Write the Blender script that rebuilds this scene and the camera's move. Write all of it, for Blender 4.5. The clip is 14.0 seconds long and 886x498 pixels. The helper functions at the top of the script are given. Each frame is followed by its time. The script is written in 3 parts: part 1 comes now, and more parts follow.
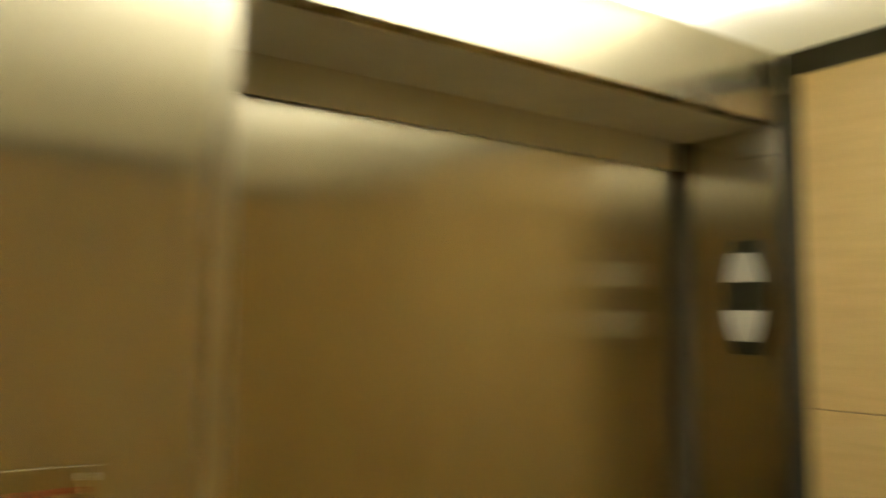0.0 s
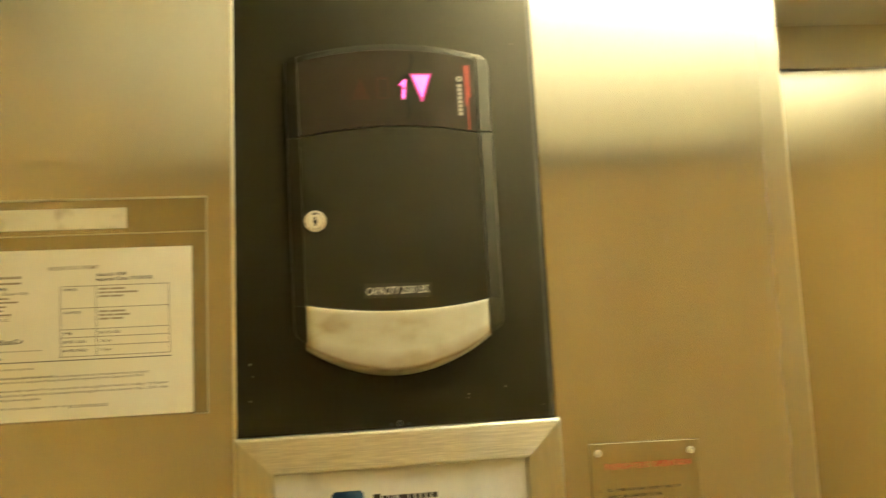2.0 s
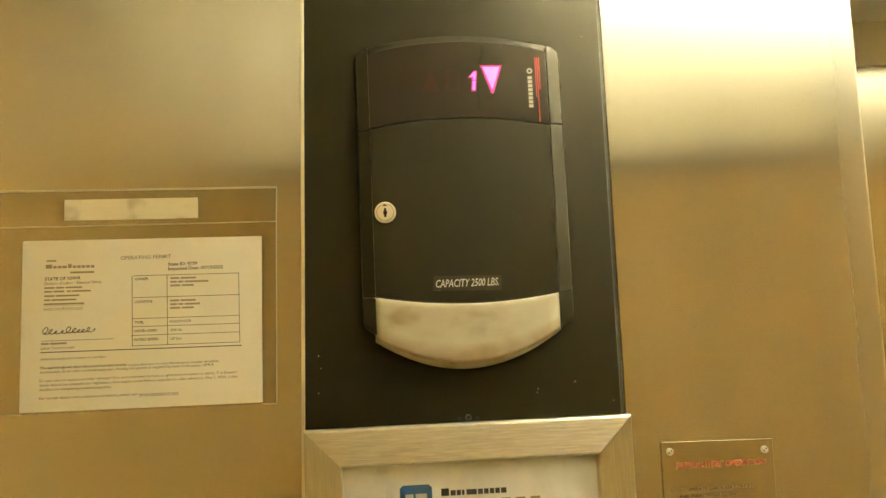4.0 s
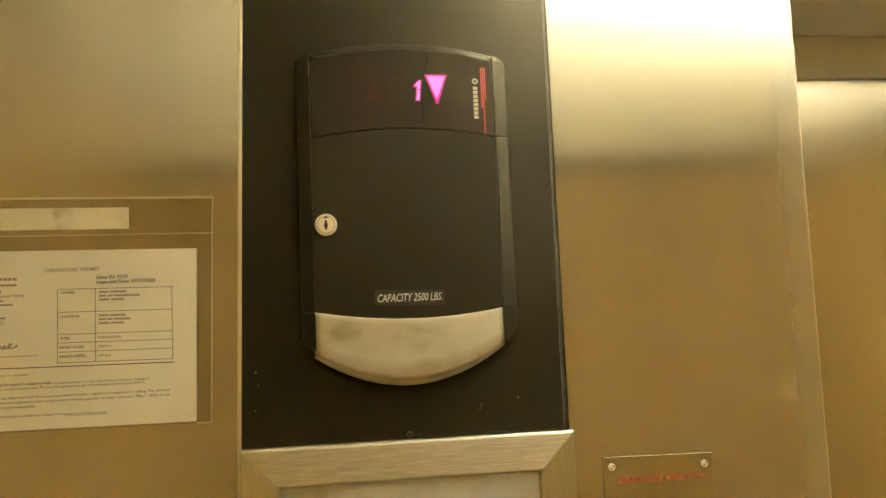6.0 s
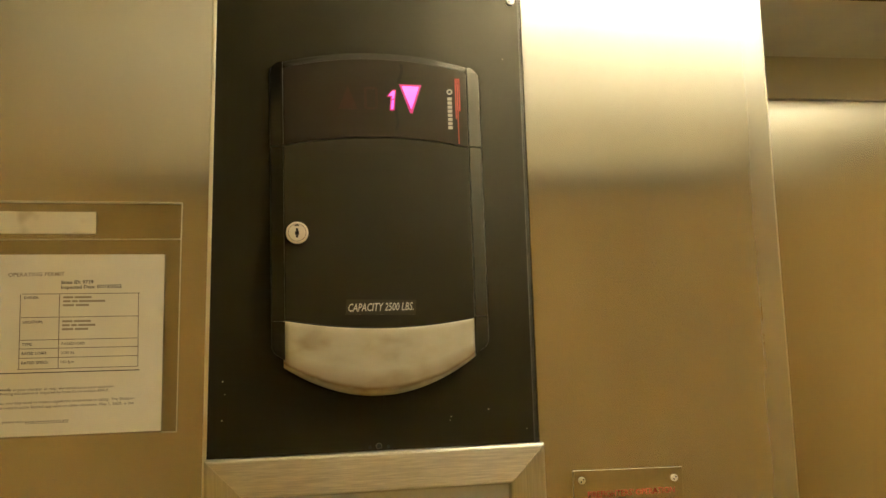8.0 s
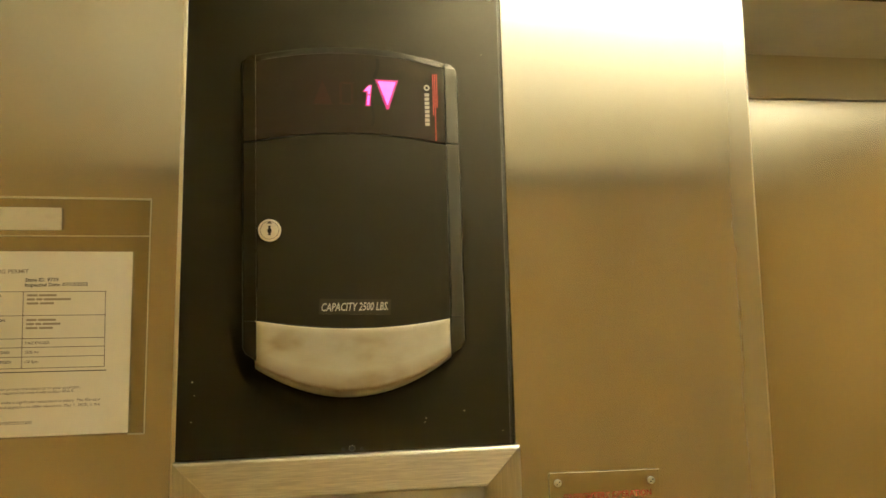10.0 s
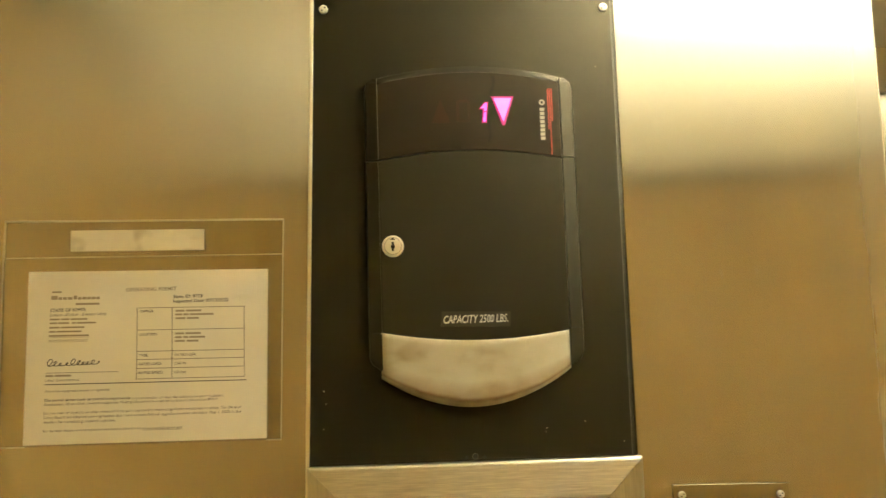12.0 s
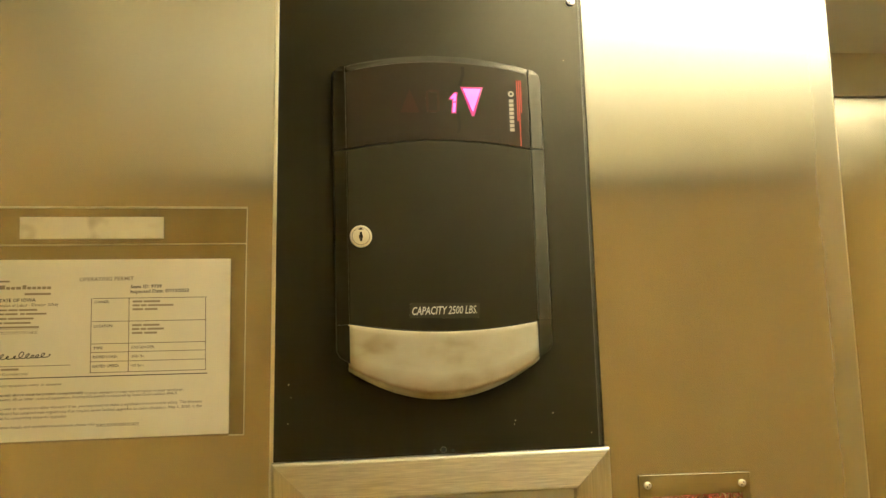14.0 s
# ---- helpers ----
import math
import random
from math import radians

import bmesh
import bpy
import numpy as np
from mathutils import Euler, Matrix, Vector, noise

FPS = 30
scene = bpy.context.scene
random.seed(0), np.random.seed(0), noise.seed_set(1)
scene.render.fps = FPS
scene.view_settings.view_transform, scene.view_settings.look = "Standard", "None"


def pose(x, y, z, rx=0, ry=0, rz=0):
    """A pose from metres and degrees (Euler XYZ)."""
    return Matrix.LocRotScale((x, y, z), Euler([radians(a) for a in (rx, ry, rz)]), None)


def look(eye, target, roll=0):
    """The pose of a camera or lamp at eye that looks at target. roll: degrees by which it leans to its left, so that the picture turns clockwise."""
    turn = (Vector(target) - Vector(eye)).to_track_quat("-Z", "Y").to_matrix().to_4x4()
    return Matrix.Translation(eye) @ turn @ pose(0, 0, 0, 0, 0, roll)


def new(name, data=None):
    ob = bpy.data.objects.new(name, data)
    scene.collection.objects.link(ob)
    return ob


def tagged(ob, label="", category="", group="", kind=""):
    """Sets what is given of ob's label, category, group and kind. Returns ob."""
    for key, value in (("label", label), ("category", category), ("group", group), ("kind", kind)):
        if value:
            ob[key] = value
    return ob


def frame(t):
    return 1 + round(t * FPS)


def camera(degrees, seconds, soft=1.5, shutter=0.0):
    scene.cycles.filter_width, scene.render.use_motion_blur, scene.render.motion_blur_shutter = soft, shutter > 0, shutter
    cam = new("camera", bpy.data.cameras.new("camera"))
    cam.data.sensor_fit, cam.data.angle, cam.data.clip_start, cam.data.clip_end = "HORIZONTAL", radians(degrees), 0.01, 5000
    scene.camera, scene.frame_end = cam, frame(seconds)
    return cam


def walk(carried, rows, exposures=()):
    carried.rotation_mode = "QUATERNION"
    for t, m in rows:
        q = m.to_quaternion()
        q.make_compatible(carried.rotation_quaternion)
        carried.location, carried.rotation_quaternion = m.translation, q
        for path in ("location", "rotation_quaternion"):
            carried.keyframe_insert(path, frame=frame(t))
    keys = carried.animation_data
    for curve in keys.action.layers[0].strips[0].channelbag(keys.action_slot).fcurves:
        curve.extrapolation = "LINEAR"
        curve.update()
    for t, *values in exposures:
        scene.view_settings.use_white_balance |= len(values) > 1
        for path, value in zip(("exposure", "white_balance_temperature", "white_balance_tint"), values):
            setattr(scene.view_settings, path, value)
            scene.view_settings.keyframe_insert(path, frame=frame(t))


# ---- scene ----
cam = camera(58.4, 14.0, shutter=0.7)
PATH = [
    (0, (-0.042, -0.823, 1.75), (1.113, 0.799, 1.929), 0.5),
    (0.1, (-0.077, -0.811, 1.75), (0.928, 0.908, 1.936), 0.4),
    (0.2, (-0.096, -0.805, 1.753), (0.737, 1.004, 1.938), 0.1),
    (0.3, (-0.112, -0.801, 1.75), (0.56, 1.072, 1.947), -0.3),
    (0.4, (-0.132, -0.805, 1.752), (0.423, 1.107, 1.949), -1.0),
    (0.5, (-0.13, -0.808, 1.755), (0.282, 1.139, 1.951), -1.2),
    (0.7, (-0.153, -0.812, 1.746), (0.169, 1.149, 1.972), -1.6),
    (1, (-0.165, -0.81, 1.762), (0.123, 1.159, 1.955), -1.8),
    (1.5, (-0.17, -0.805, 1.76), (0.139, 1.163, 1.934), -3.1),
    (2, (-0.184, -0.804, 1.747), (-0.003, 1.18, 1.921), -3.2),
    (2.5, (-0.215, -0.804, 1.753), (-0.11, 1.189, 1.888), -3.1),
    (2.7, (-0.221, -0.806, 1.745), (-0.127, 1.186, 1.892), -3.0),
    (4.8, (-0.228, -0.786, 1.732), (-0.101, 1.2, 1.937), -2.3),
    (5, (-0.225, -0.787, 1.746), (-0.103, 1.201, 1.922), -2.3),
    (5.5, (-0.235, -0.784, 1.743), (-0.013, 1.195, 1.933), -2.6),
    (6, (-0.22, -0.779, 1.755), (0.025, 1.198, 1.931), -2.5),
    (6.5, (-0.216, -0.775, 1.753), (0.019, 1.2, 1.956), -2.3),
    (7, (-0.22, -0.779, 1.751), (0.038, 1.191, 1.974), -2.2),
    (7.5, (-0.212, -0.779, 1.757), (0.072, 1.191, 1.957), -1.9),
    (7.7, (-0.214, -0.778, 1.749), (0.077, 1.189, 1.968), -1.9),
    (9.8, (-0.21, -0.763, 1.743), (0.131, 1.195, 1.967), -1.7),
    (10, (-0.204, -0.764, 1.753), (0.136, 1.196, 1.957), -1.6),
    (10.5, (-0.199, -0.768, 1.758), (0.163, 1.189, 1.952), -1.8),
    (11, (-0.193, -0.774, 1.749), (0.153, 1.185, 1.962), -1.9),
    (11.5, (-0.194, -0.777, 1.754), (0.086, 1.193, 1.962), -1.9),
    (11.7, (-0.208, -0.778, 1.741), (0.011, 1.194, 1.995), -1.9),
    (12, (-0.214, -0.782, 1.765), (-0.149, 1.206, 1.975), -1.8),
    (12.5, (-0.261, -0.787, 1.764), (-0.184, 1.201, 1.972), -2.1),
    (13, (-0.271, -0.779, 1.758), (-0.108, 1.204, 1.961), -2.2),
    (13.5, (-0.251, -0.776, 1.753), (-0.045, 1.201, 1.969), -2.2),
    (14, (-0.245, -0.769, 1.75), (-0.02, 1.206, 1.976), -1.9),
]
EXPOSURES = [(0.0, -0.96, 6500, 4), (0.3, -0.88, 6500, 4), (0.5, -0.60, 6500, 4), (0.7, -0.10, 6500, 2), (1.0, 0.25, 6500, 0), (1.5, 0.32, 6500, 0), (2.5, 0.29, 6500, 3),
             (5.0, 0.16, 6500, 7), (5.5, -0.08, 6500, 9), (6.5, -0.06, 6500, 8), (7.0, -0.24, 6500, 10), (7.5, -0.38, 6500, 12),
             (10.0, -0.23, 6500, 9), (10.5, -0.32, 6500, 9), (11.5, -0.30, 6500, 9), (12.0, 0.13, 6500, 8), (13.0, 0.13, 6500, 8), (14.0, 0.12, 6500, 5)]
walk(cam, [(t, look(eye, target, roll)) for t, eye, target, roll in PATH], EXPOSURES)

# ---------------------------------------------------------------- light
LIGHT_TINT = (1.0, 0.935, 0.81, 1.0)
TUBE_POWER = 450.0
world = bpy.data.worlds.new("world")
scene.world = world
world.use_nodes = True
world.node_tree.nodes["Background"].inputs[0].default_value = (0.01, 0.01, 0.01, 1)
world.node_tree.nodes["Background"].inputs[1].default_value = 0.1


# ---------------------------------------------------------------- materials
def material(name, color=(0.5, 0.5, 0.5), rough=0.5, metal=0.0, **more):
    m = bpy.data.materials.new(name)
    m.use_nodes = True
    b = m.node_tree.nodes["Principled BSDF"]
    b.inputs["Base Color"].default_value = (*color, 1)
    b.inputs["Roughness"].default_value = rough
    b.inputs["Metallic"].default_value = metal
    for key, value in more.items():
        b.inputs[key.replace("_", " ")].default_value = value
    return m


def node(m, kind, **props):
    n = m.node_tree.nodes.new(kind)
    for key, value in props.items():
        if key in n.inputs:
            n.inputs[key].default_value = value
    return n


def link(m, a, out, b, inp):
    m.node_tree.links.new(a.outputs[out], b.inputs[inp])


def coords(m, scale=(1, 1, 1)):
    c = node(m, "ShaderNodeTexCoord")
    k = node(m, "ShaderNodeMapping")
    k.inputs["Scale"].default_value = scale
    link(m, c, "Object", k, "Vector")
    return k


def noise_tex(m, scale, detail=4.0, stretch=(1, 1, 1), rough=0.55):
    n = node(m, "ShaderNodeTexNoise", Scale=scale, Detail=detail, Roughness=rough)
    link(m, coords(m, stretch), "Vector", n, "Vector")
    return n


def ramp(m, src, stops, out="Fac"):
    r = node(m, "ShaderNodeValToRGB")
    while len(r.color_ramp.elements) < len(stops):
        r.color_ramp.elements.new(0.5)
    for e, (p, c) in zip(r.color_ramp.elements, stops):
        e.position = p
        e.color = (*c, 1) if len(c) == 3 else c
    link(m, src, out, r, "Fac")
    return r


def grey(v):
    return (v, v, v)


def bsdf(m):
    return m.node_tree.nodes["Principled BSDF"]


def add_bump(m, src, strength, distance=0.001, out="Fac"):
    b = node(m, "ShaderNodeBump", Strength=strength, Distance=distance)
    link(m, src, out, b, "Height")
    link(m, b, "Normal", bsdf(m), "Normal")
    return b


def brushed(name, color, rough, stretch, aniso=0.4, smear=0.035, bump=0.008, tangent=(0, 0, 1), contrast=0.025):
    """Brushed stainless steel: fine grain along one direction, cloudy smears from wiping."""
    m = material(name, color, rough, 1.0)
    grain = noise_tex(m, 1.0, 3.0, stretch)
    cloud = noise_tex(m, 5.0, 5.0, (1, 1, 0.6))
    mix = node(m, "ShaderNodeMath")
    mix.operation = "MULTIPLY_ADD"
    mix.inputs[1].default_value = smear * 2
    mix.inputs[2].default_value = rough - smear
    link(m, cloud, "Fac", mix, 0)
    mix2 = node(m, "ShaderNodeMath")
    mix2.operation = "MULTIPLY_ADD"
    mix2.inputs[1].default_value = 0.03
    link(m, grain, "Fac", mix2, 0)
    link(m, mix, 0, mix2, 2)
    sub = node(m, "ShaderNodeMath")
    sub.operation = "SUBTRACT"
    sub.inputs[1].default_value = 0.015
    link(m, mix2, 0, sub, 0)
    link(m, sub, 0, bsdf(m), "Roughness")
    r = ramp(m, grain, [(0.3, tuple(c * (1 - contrast) for c in color)), (0.7, tuple(min(1, c * (1 + contrast)) for c in color))])
    smears = noise_tex(m, 7.0, 4.0, (1, 1, 0.35))
    tone = ramp(m, smears, [(0.3, grey(0.90)), (0.7, grey(1.03))])
    both = node(m, "ShaderNodeMix")
    both.data_type, both.blend_type = "RGBA", "MULTIPLY"
    both.inputs[0].default_value = 1.0
    link(m, r, "Color", both, 6)
    link(m, tone, "Color", both, 7)
    link(m, both, 2, bsdf(m), "Base Color")
    bsdf(m).inputs["Anisotropic"].default_value = aniso
    t = node(m, "ShaderNodeCombineXYZ")
    for i in range(3):
        t.inputs[i].default_value = tangent[i]
    link(m, t, 0, bsdf(m), "Tangent")
    if bump:
        add_bump(m, grain, bump, 0.0004)
    return m


STEEL_COLOR = (0.535, 0.495, 0.385)
steel_wall = brushed("brushed_steel", STEEL_COLOR, 0.212, (900, 900, 3), aniso=0.98, bump=0.0, tangent=(1, 0, 0), contrast=0.004)
steel_jamb = brushed("brushed_steel_jamb", STEEL_COLOR, 0.212, (900, 900, 3), aniso=0.98, bump=0.0, tangent=(0, 1, 0), contrast=0.004)
steel_door = brushed("brushed_steel_door", STEEL_COLOR, 0.212, (900, 900, 3), aniso=0.98, bump=0.0, tangent=(1, 0, 0), contrast=0.004)
steel_soffit = brushed("satin_grey_soffit", (0.84, 0.83, 0.76), 0.5, (3, 700, 700), tangent=(0, 1, 0))
bsdf(steel_soffit).inputs["Metallic"].default_value = 0.05
steel_rail = brushed("satin_steel_rail", (0.70, 0.675, 0.565), 0.35, (45, 45, 1000), aniso=0.5, bump=0.3, contrast=0.16)
steel_stile = brushed("satin_steel_stile", (0.60, 0.58, 0.485), 0.36, (1200, 30, 30), aniso=0.3, bump=0.2, tangent=(1, 0, 0), contrast=0.12)
steel_plate = brushed("engraved_plate_steel", (0.47, 0.44, 0.345), 0.2, (700, 700, 5), aniso=0.8, tangent=(1, 0, 0))
bright_metal = material("bright_nickel", (0.74, 0.715, 0.62), 0.34, 0.85)
add_bump(bright_metal, noise_tex(bright_metal, 400, 2), 0.05)
# Lighter than the sheet steel: holds the highlight of its rounded edges.
edge_highlight = material("edge_highlight_steel", (0.78, 0.74, 0.60), 0.34, 1.0)
steel_header = brushed("brushed_steel_header", STEEL_COLOR, 0.27, (900, 900, 3), aniso=0.9, bump=0.0, tangent=(1, 0, 0), contrast=0.004)
steel_corner = brushed("brushed_steel_rubbed_corner", STEEL_COLOR, 0.212, (900, 900, 3), aniso=0.98, bump=0.0, tangent=(1, 0, 0), contrast=0.004)


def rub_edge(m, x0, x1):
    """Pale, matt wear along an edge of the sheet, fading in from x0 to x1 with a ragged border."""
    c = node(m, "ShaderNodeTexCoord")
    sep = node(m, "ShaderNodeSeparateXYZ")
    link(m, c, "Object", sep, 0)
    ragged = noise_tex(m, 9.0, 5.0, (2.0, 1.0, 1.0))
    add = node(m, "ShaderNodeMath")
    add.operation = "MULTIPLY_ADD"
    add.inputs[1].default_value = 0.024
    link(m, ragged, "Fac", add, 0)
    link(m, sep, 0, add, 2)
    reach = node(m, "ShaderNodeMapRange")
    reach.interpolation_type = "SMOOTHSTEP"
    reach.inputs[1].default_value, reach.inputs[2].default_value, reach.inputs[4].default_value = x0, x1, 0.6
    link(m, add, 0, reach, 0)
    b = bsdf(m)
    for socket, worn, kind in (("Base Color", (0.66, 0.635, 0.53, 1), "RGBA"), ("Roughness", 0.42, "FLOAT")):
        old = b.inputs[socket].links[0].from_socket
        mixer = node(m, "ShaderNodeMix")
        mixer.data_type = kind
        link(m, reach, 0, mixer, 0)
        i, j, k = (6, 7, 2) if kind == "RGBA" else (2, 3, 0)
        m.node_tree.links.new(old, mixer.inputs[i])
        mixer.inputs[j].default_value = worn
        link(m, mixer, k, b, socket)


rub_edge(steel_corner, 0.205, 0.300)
for hazed in (steel_wall, steel_corner):
    bsdf(hazed).inputs["Metallic"].default_value = 0.955
scuffed = material("scuffed_steel", (0.56, 0.522, 0.412), 0.26, 0.9)
add_bump(scuffed, noise_tex(scuffed, 900, 3), 0.06)


def satin_black(name, color, rough, speck=500.0, bump=0.12, gloss=0.3):
    m = material(name, color, rough)
    bsdf(m).inputs["Specular IOR Level"].default_value = gloss
    bsdf(m).inputs["Specular Tint"].default_value = (1.0, 0.85, 0.46, 1)
    fine = noise_tex(m, speck, 2.0)
    cloud = noise_tex(m, 2.5, 0.0)
    r = ramp(m, cloud, [(0.0, grey(max(0.05, rough - 0.03))), (1.0, grey(rough + 0.03))])
    link(m, r, "Color", bsdf(m), "Roughness")
    c = ramp(m, cloud, [(0.0, tuple(v * 0.88 for v in color)), (1.0, tuple(v * 1.12 for v in color))])
    link(m, c, "Color", bsdf(m), "Base Color")
    if bump:
        add_bump(m, fine, bump, 0.0003)
    return m


black_plate = satin_black("black_painted_plate", (0.0036, 0.0028, 0.0010), 0.42, 900.0, 0.0, 0.15)
black_plastic = satin_black("black_grained_plastic", (0.0040, 0.0032, 0.0012), 0.42, 1400.0, 0.08, 0.15)
black_side = satin_black("black_plastic_side", (0.0048, 0.0041, 0.0020), 0.42, 1400.0, 0.05, 0.17)
lintel_grey = satin_black("dark_grey_lintel_paint", (0.62, 0.59, 0.49), 0.55, 300.0, 0.03)
strike_grey = satin_black("dark_grey_jamb_strip", (0.022, 0.017, 0.010), 0.7, 300.0, 0.03, 0.08)
black_reveal = satin_black("black_laminate_reveal", (0.012, 0.0105, 0.007), 0.5, 300.0, 0.1, 0.15)
window_plastic = satin_black("smoked_display_plastic", (0.0046, 0.0026, 0.0014), 0.36, 60.0, 0.01, 0.15)
# Grey for edge highlights drawn as strips, and for the screw hole's rim.
rim_dark = material("dark_grey_edge", (0.045, 0.040, 0.027), 0.45)
seam_black = material("dark_gap", (0.004, 0.004, 0.004), 0.9)
rubber = satin_black("dark_rubber", (0.02, 0.02, 0.02), 0.7)

cream = material("yellowed_lens_plastic", (0.62, 0.58, 0.44), 0.38)
cream_cloud = noise_tex(cream, 20.0, 2.5, (1, 1, 1.8))
cream_col = ramp(cream, cream_cloud, [(0.28, (0.27, 0.22, 0.11)), (0.45, (0.385, 0.345, 0.215)), (0.75, (0.445, 0.41, 0.28))])
grime_noise = noise_tex(cream, 38.0, 3.0)
grime_uv = node(cream, "ShaderNodeUVMap")
grime_sep = node(cream, "ShaderNodeSeparateXYZ")
link(cream, grime_uv, "UV", grime_sep, 0)
grime_add = node(cream, "ShaderNodeMath")
grime_add.operation = "MULTIPLY_ADD"
grime_add.inputs[1].default_value = 0.12
link(cream, grime_noise, "Fac", grime_add, 0)
link(cream, grime_sep, 1, grime_add, 2)
grime_fac = ramp(cream, grime_add, [(0.11, grey(0.2)), (0.165, grey(1.0)), (0.22, grey(0.6)), (0.46, grey(0.0))], 0)
grime_mix = node(cream, "ShaderNodeMix")
grime_mix.data_type = "RGBA"
link(cream, grime_fac, "Color", grime_mix, 0)
link(cream, cream_col, "Color", grime_mix, 6)
grime_mix.inputs[7].default_value = (0.16, 0.10, 0.035, 1)
link(cream, grime_mix, 2, bsdf(cream), "Base Color")
add_bump(cream, grime_noise, 0.05)

paper = material("white_office_paper", (0.78, 0.77, 0.72), 0.8)
paper_cloud = noise_tex(paper, 12.0, 4.0)
link(paper, ramp(paper, paper_cloud, [(0.3, (0.82, 0.79, 0.62)), (0.7, (0.88, 0.85, 0.69))]), "Color", bsdf(paper), "Base Color")
add_bump(paper, paper_cloud, 0.25, 0.004)
label_tape = material("cream_label_tape", (0.74, 0.72, 0.62), 0.6)
tape_cloud = noise_tex(label_tape, 30.0, 2.0)
link(label_tape, ramp(label_tape, tape_cloud, [(0.30, (0.56, 0.50, 0.32)), (0.42, (0.76, 0.71, 0.52)), (0.8, (0.80, 0.76, 0.56))]), "Color", bsdf(label_tape), "Base Color")
ink_dark = material("black_ink", (0.035, 0.028, 0.018), 0.8)
ink_soft = material("faded_grey_ink", (0.15, 0.118, 0.07), 0.8)
ink_light = material("pale_grey_ink", (0.36, 0.31, 0.21), 0.8)
ink_bar = material("grey_ink_bar", (0.40, 0.355, 0.25), 0.8)
ink_red = material("red_engraving_paint", (0.30, 0.055, 0.025), 0.6)
ink_plate = material("dark_engraving_paint", (0.018, 0.012, 0.006), 0.6)
for ink in (ink_dark, ink_soft, ink_light, ink_bar, ink_red, ink_plate):
    bsdf(ink).inputs["Specular IOR Level"].default_value = 0.08
ink_blue = material("blue_print", (0.008, 0.040, 0.085), 0.5)
ink_gold = material("gold_print", (0.36, 0.23, 0.06), 0.5)
print_white = material("white_print", (0.45, 0.43, 0.36), 0.6)
chip_grey = material("pale_chip", (0.22, 0.21, 0.17), 0.7)
print_red = material("red_stripe_print", (0.44, 0.055, 0.03), 0.5)
label_black = satin_black("gloss_black_label", (0.009, 0.008, 0.006), 0.34, 200.0, 0.02)

poster_paper = material("marbled_poster_print", (0.7, 0.69, 0.62), 0.55)
poster_noise = noise_tex(poster_paper, 13.0, 6.0, (1.3, 1, 0.7), 0.62)
link(poster_paper, ramp(poster_paper, poster_noise, [(0.30, (0.45, 0.45, 0.42)), (0.46, (0.66, 0.655, 0.60)), (0.6, (0.74, 0.735, 0.68))]), "Color", bsdf(poster_paper), "Base Color")

white_paint = material("white_ceiling_paint", (0.80, 0.79, 0.74), 0.6)
add_bump(white_paint, noise_tex(white_paint, 180.0, 3.0), 0.15)
link(white_paint, ramp(white_paint, noise_tex(white_paint, 3.0, 3.0), [(0.3, (0.77, 0.76, 0.71)), (0.7, (0.82, 0.81, 0.765))]), "Color", bsdf(white_paint), "Base Color")

plenum_white = material("cream_reflector_paint", (0.72, 0.67, 0.47), 0.5)
opal = bpy.data.materials.new("opal_ceiling_diffuser")
opal.use_nodes = True
opal.node_tree.nodes.remove(opal.node_tree.nodes["Principled BSDF"])
op_through = node(opal, "ShaderNodeBsdfTranslucent", Color=(0.92, 0.91, 0.86, 1))
op_back = node(opal, "ShaderNodeBsdfDiffuse", Color=(0.87, 0.855, 0.77, 1))
op_mix = node(opal, "ShaderNodeMixShader", Fac=0.5)
link(opal, op_through, 0, op_mix, 1)
link(opal, op_back, 0, op_mix, 2)
link(opal, op_mix, 0, opal.node_tree.nodes["Material Output"], "Surface")

wood = material("honey_maple_laminate", (0.50, 0.32, 0.15), 0.42)
wood_grain = noise_tex(wood, 7.0, 6.0, (1.0, 1.0, 9.0), 0.6)
wood_fine = noise_tex(wood, 40.0, 4.0, (1.0, 1.0, 16.0), 0.6)
wood_sum = node(wood, "ShaderNodeMath")
wood_sum.operation = "MULTIPLY_ADD"
wood_sum.inputs[1].default_value = 0.4
link(wood, wood_fine, "Fac", wood_sum, 0)
link(wood, wood_grain, "Fac", wood_sum, 2)
link(wood, ramp(wood, wood_sum, [(0.45, (0.63, 0.455, 0.19)), (0.7, (0.685, 0.505, 0.215)), (0.95, (0.725, 0.54, 0.24))], 0), "Color", bsdf(wood), "Base Color")
add_bump(wood, wood_fine, 0.04, 0.0005)

carpet = material("dark_brown_carpet", (0.06, 0.045, 0.03), 0.95)
carpet_noise = noise_tex(carpet, 350.0, 3.0)
link(carpet, ramp(carpet, carpet_noise, [(0.3, (0.16, 0.13, 0.085)), (0.7, (0.30, 0.25, 0.17))]), "Color", bsdf(carpet), "Base Color")
add_bump(carpet, carpet_noise, 0.6, 0.004)
dark_sheet = satin_black("dark_hoistway_sheet", (0.05, 0.05, 0.048), 0.6)


def glowing(name, color, strength):
    m = material(name, (0.02, 0.02, 0.02), 0.4)
    bsdf(m).inputs["Emission Color"].default_value = (*color[:3], 1)
    bsdf(m).inputs["Emission Strength"].default_value = strength
    return m


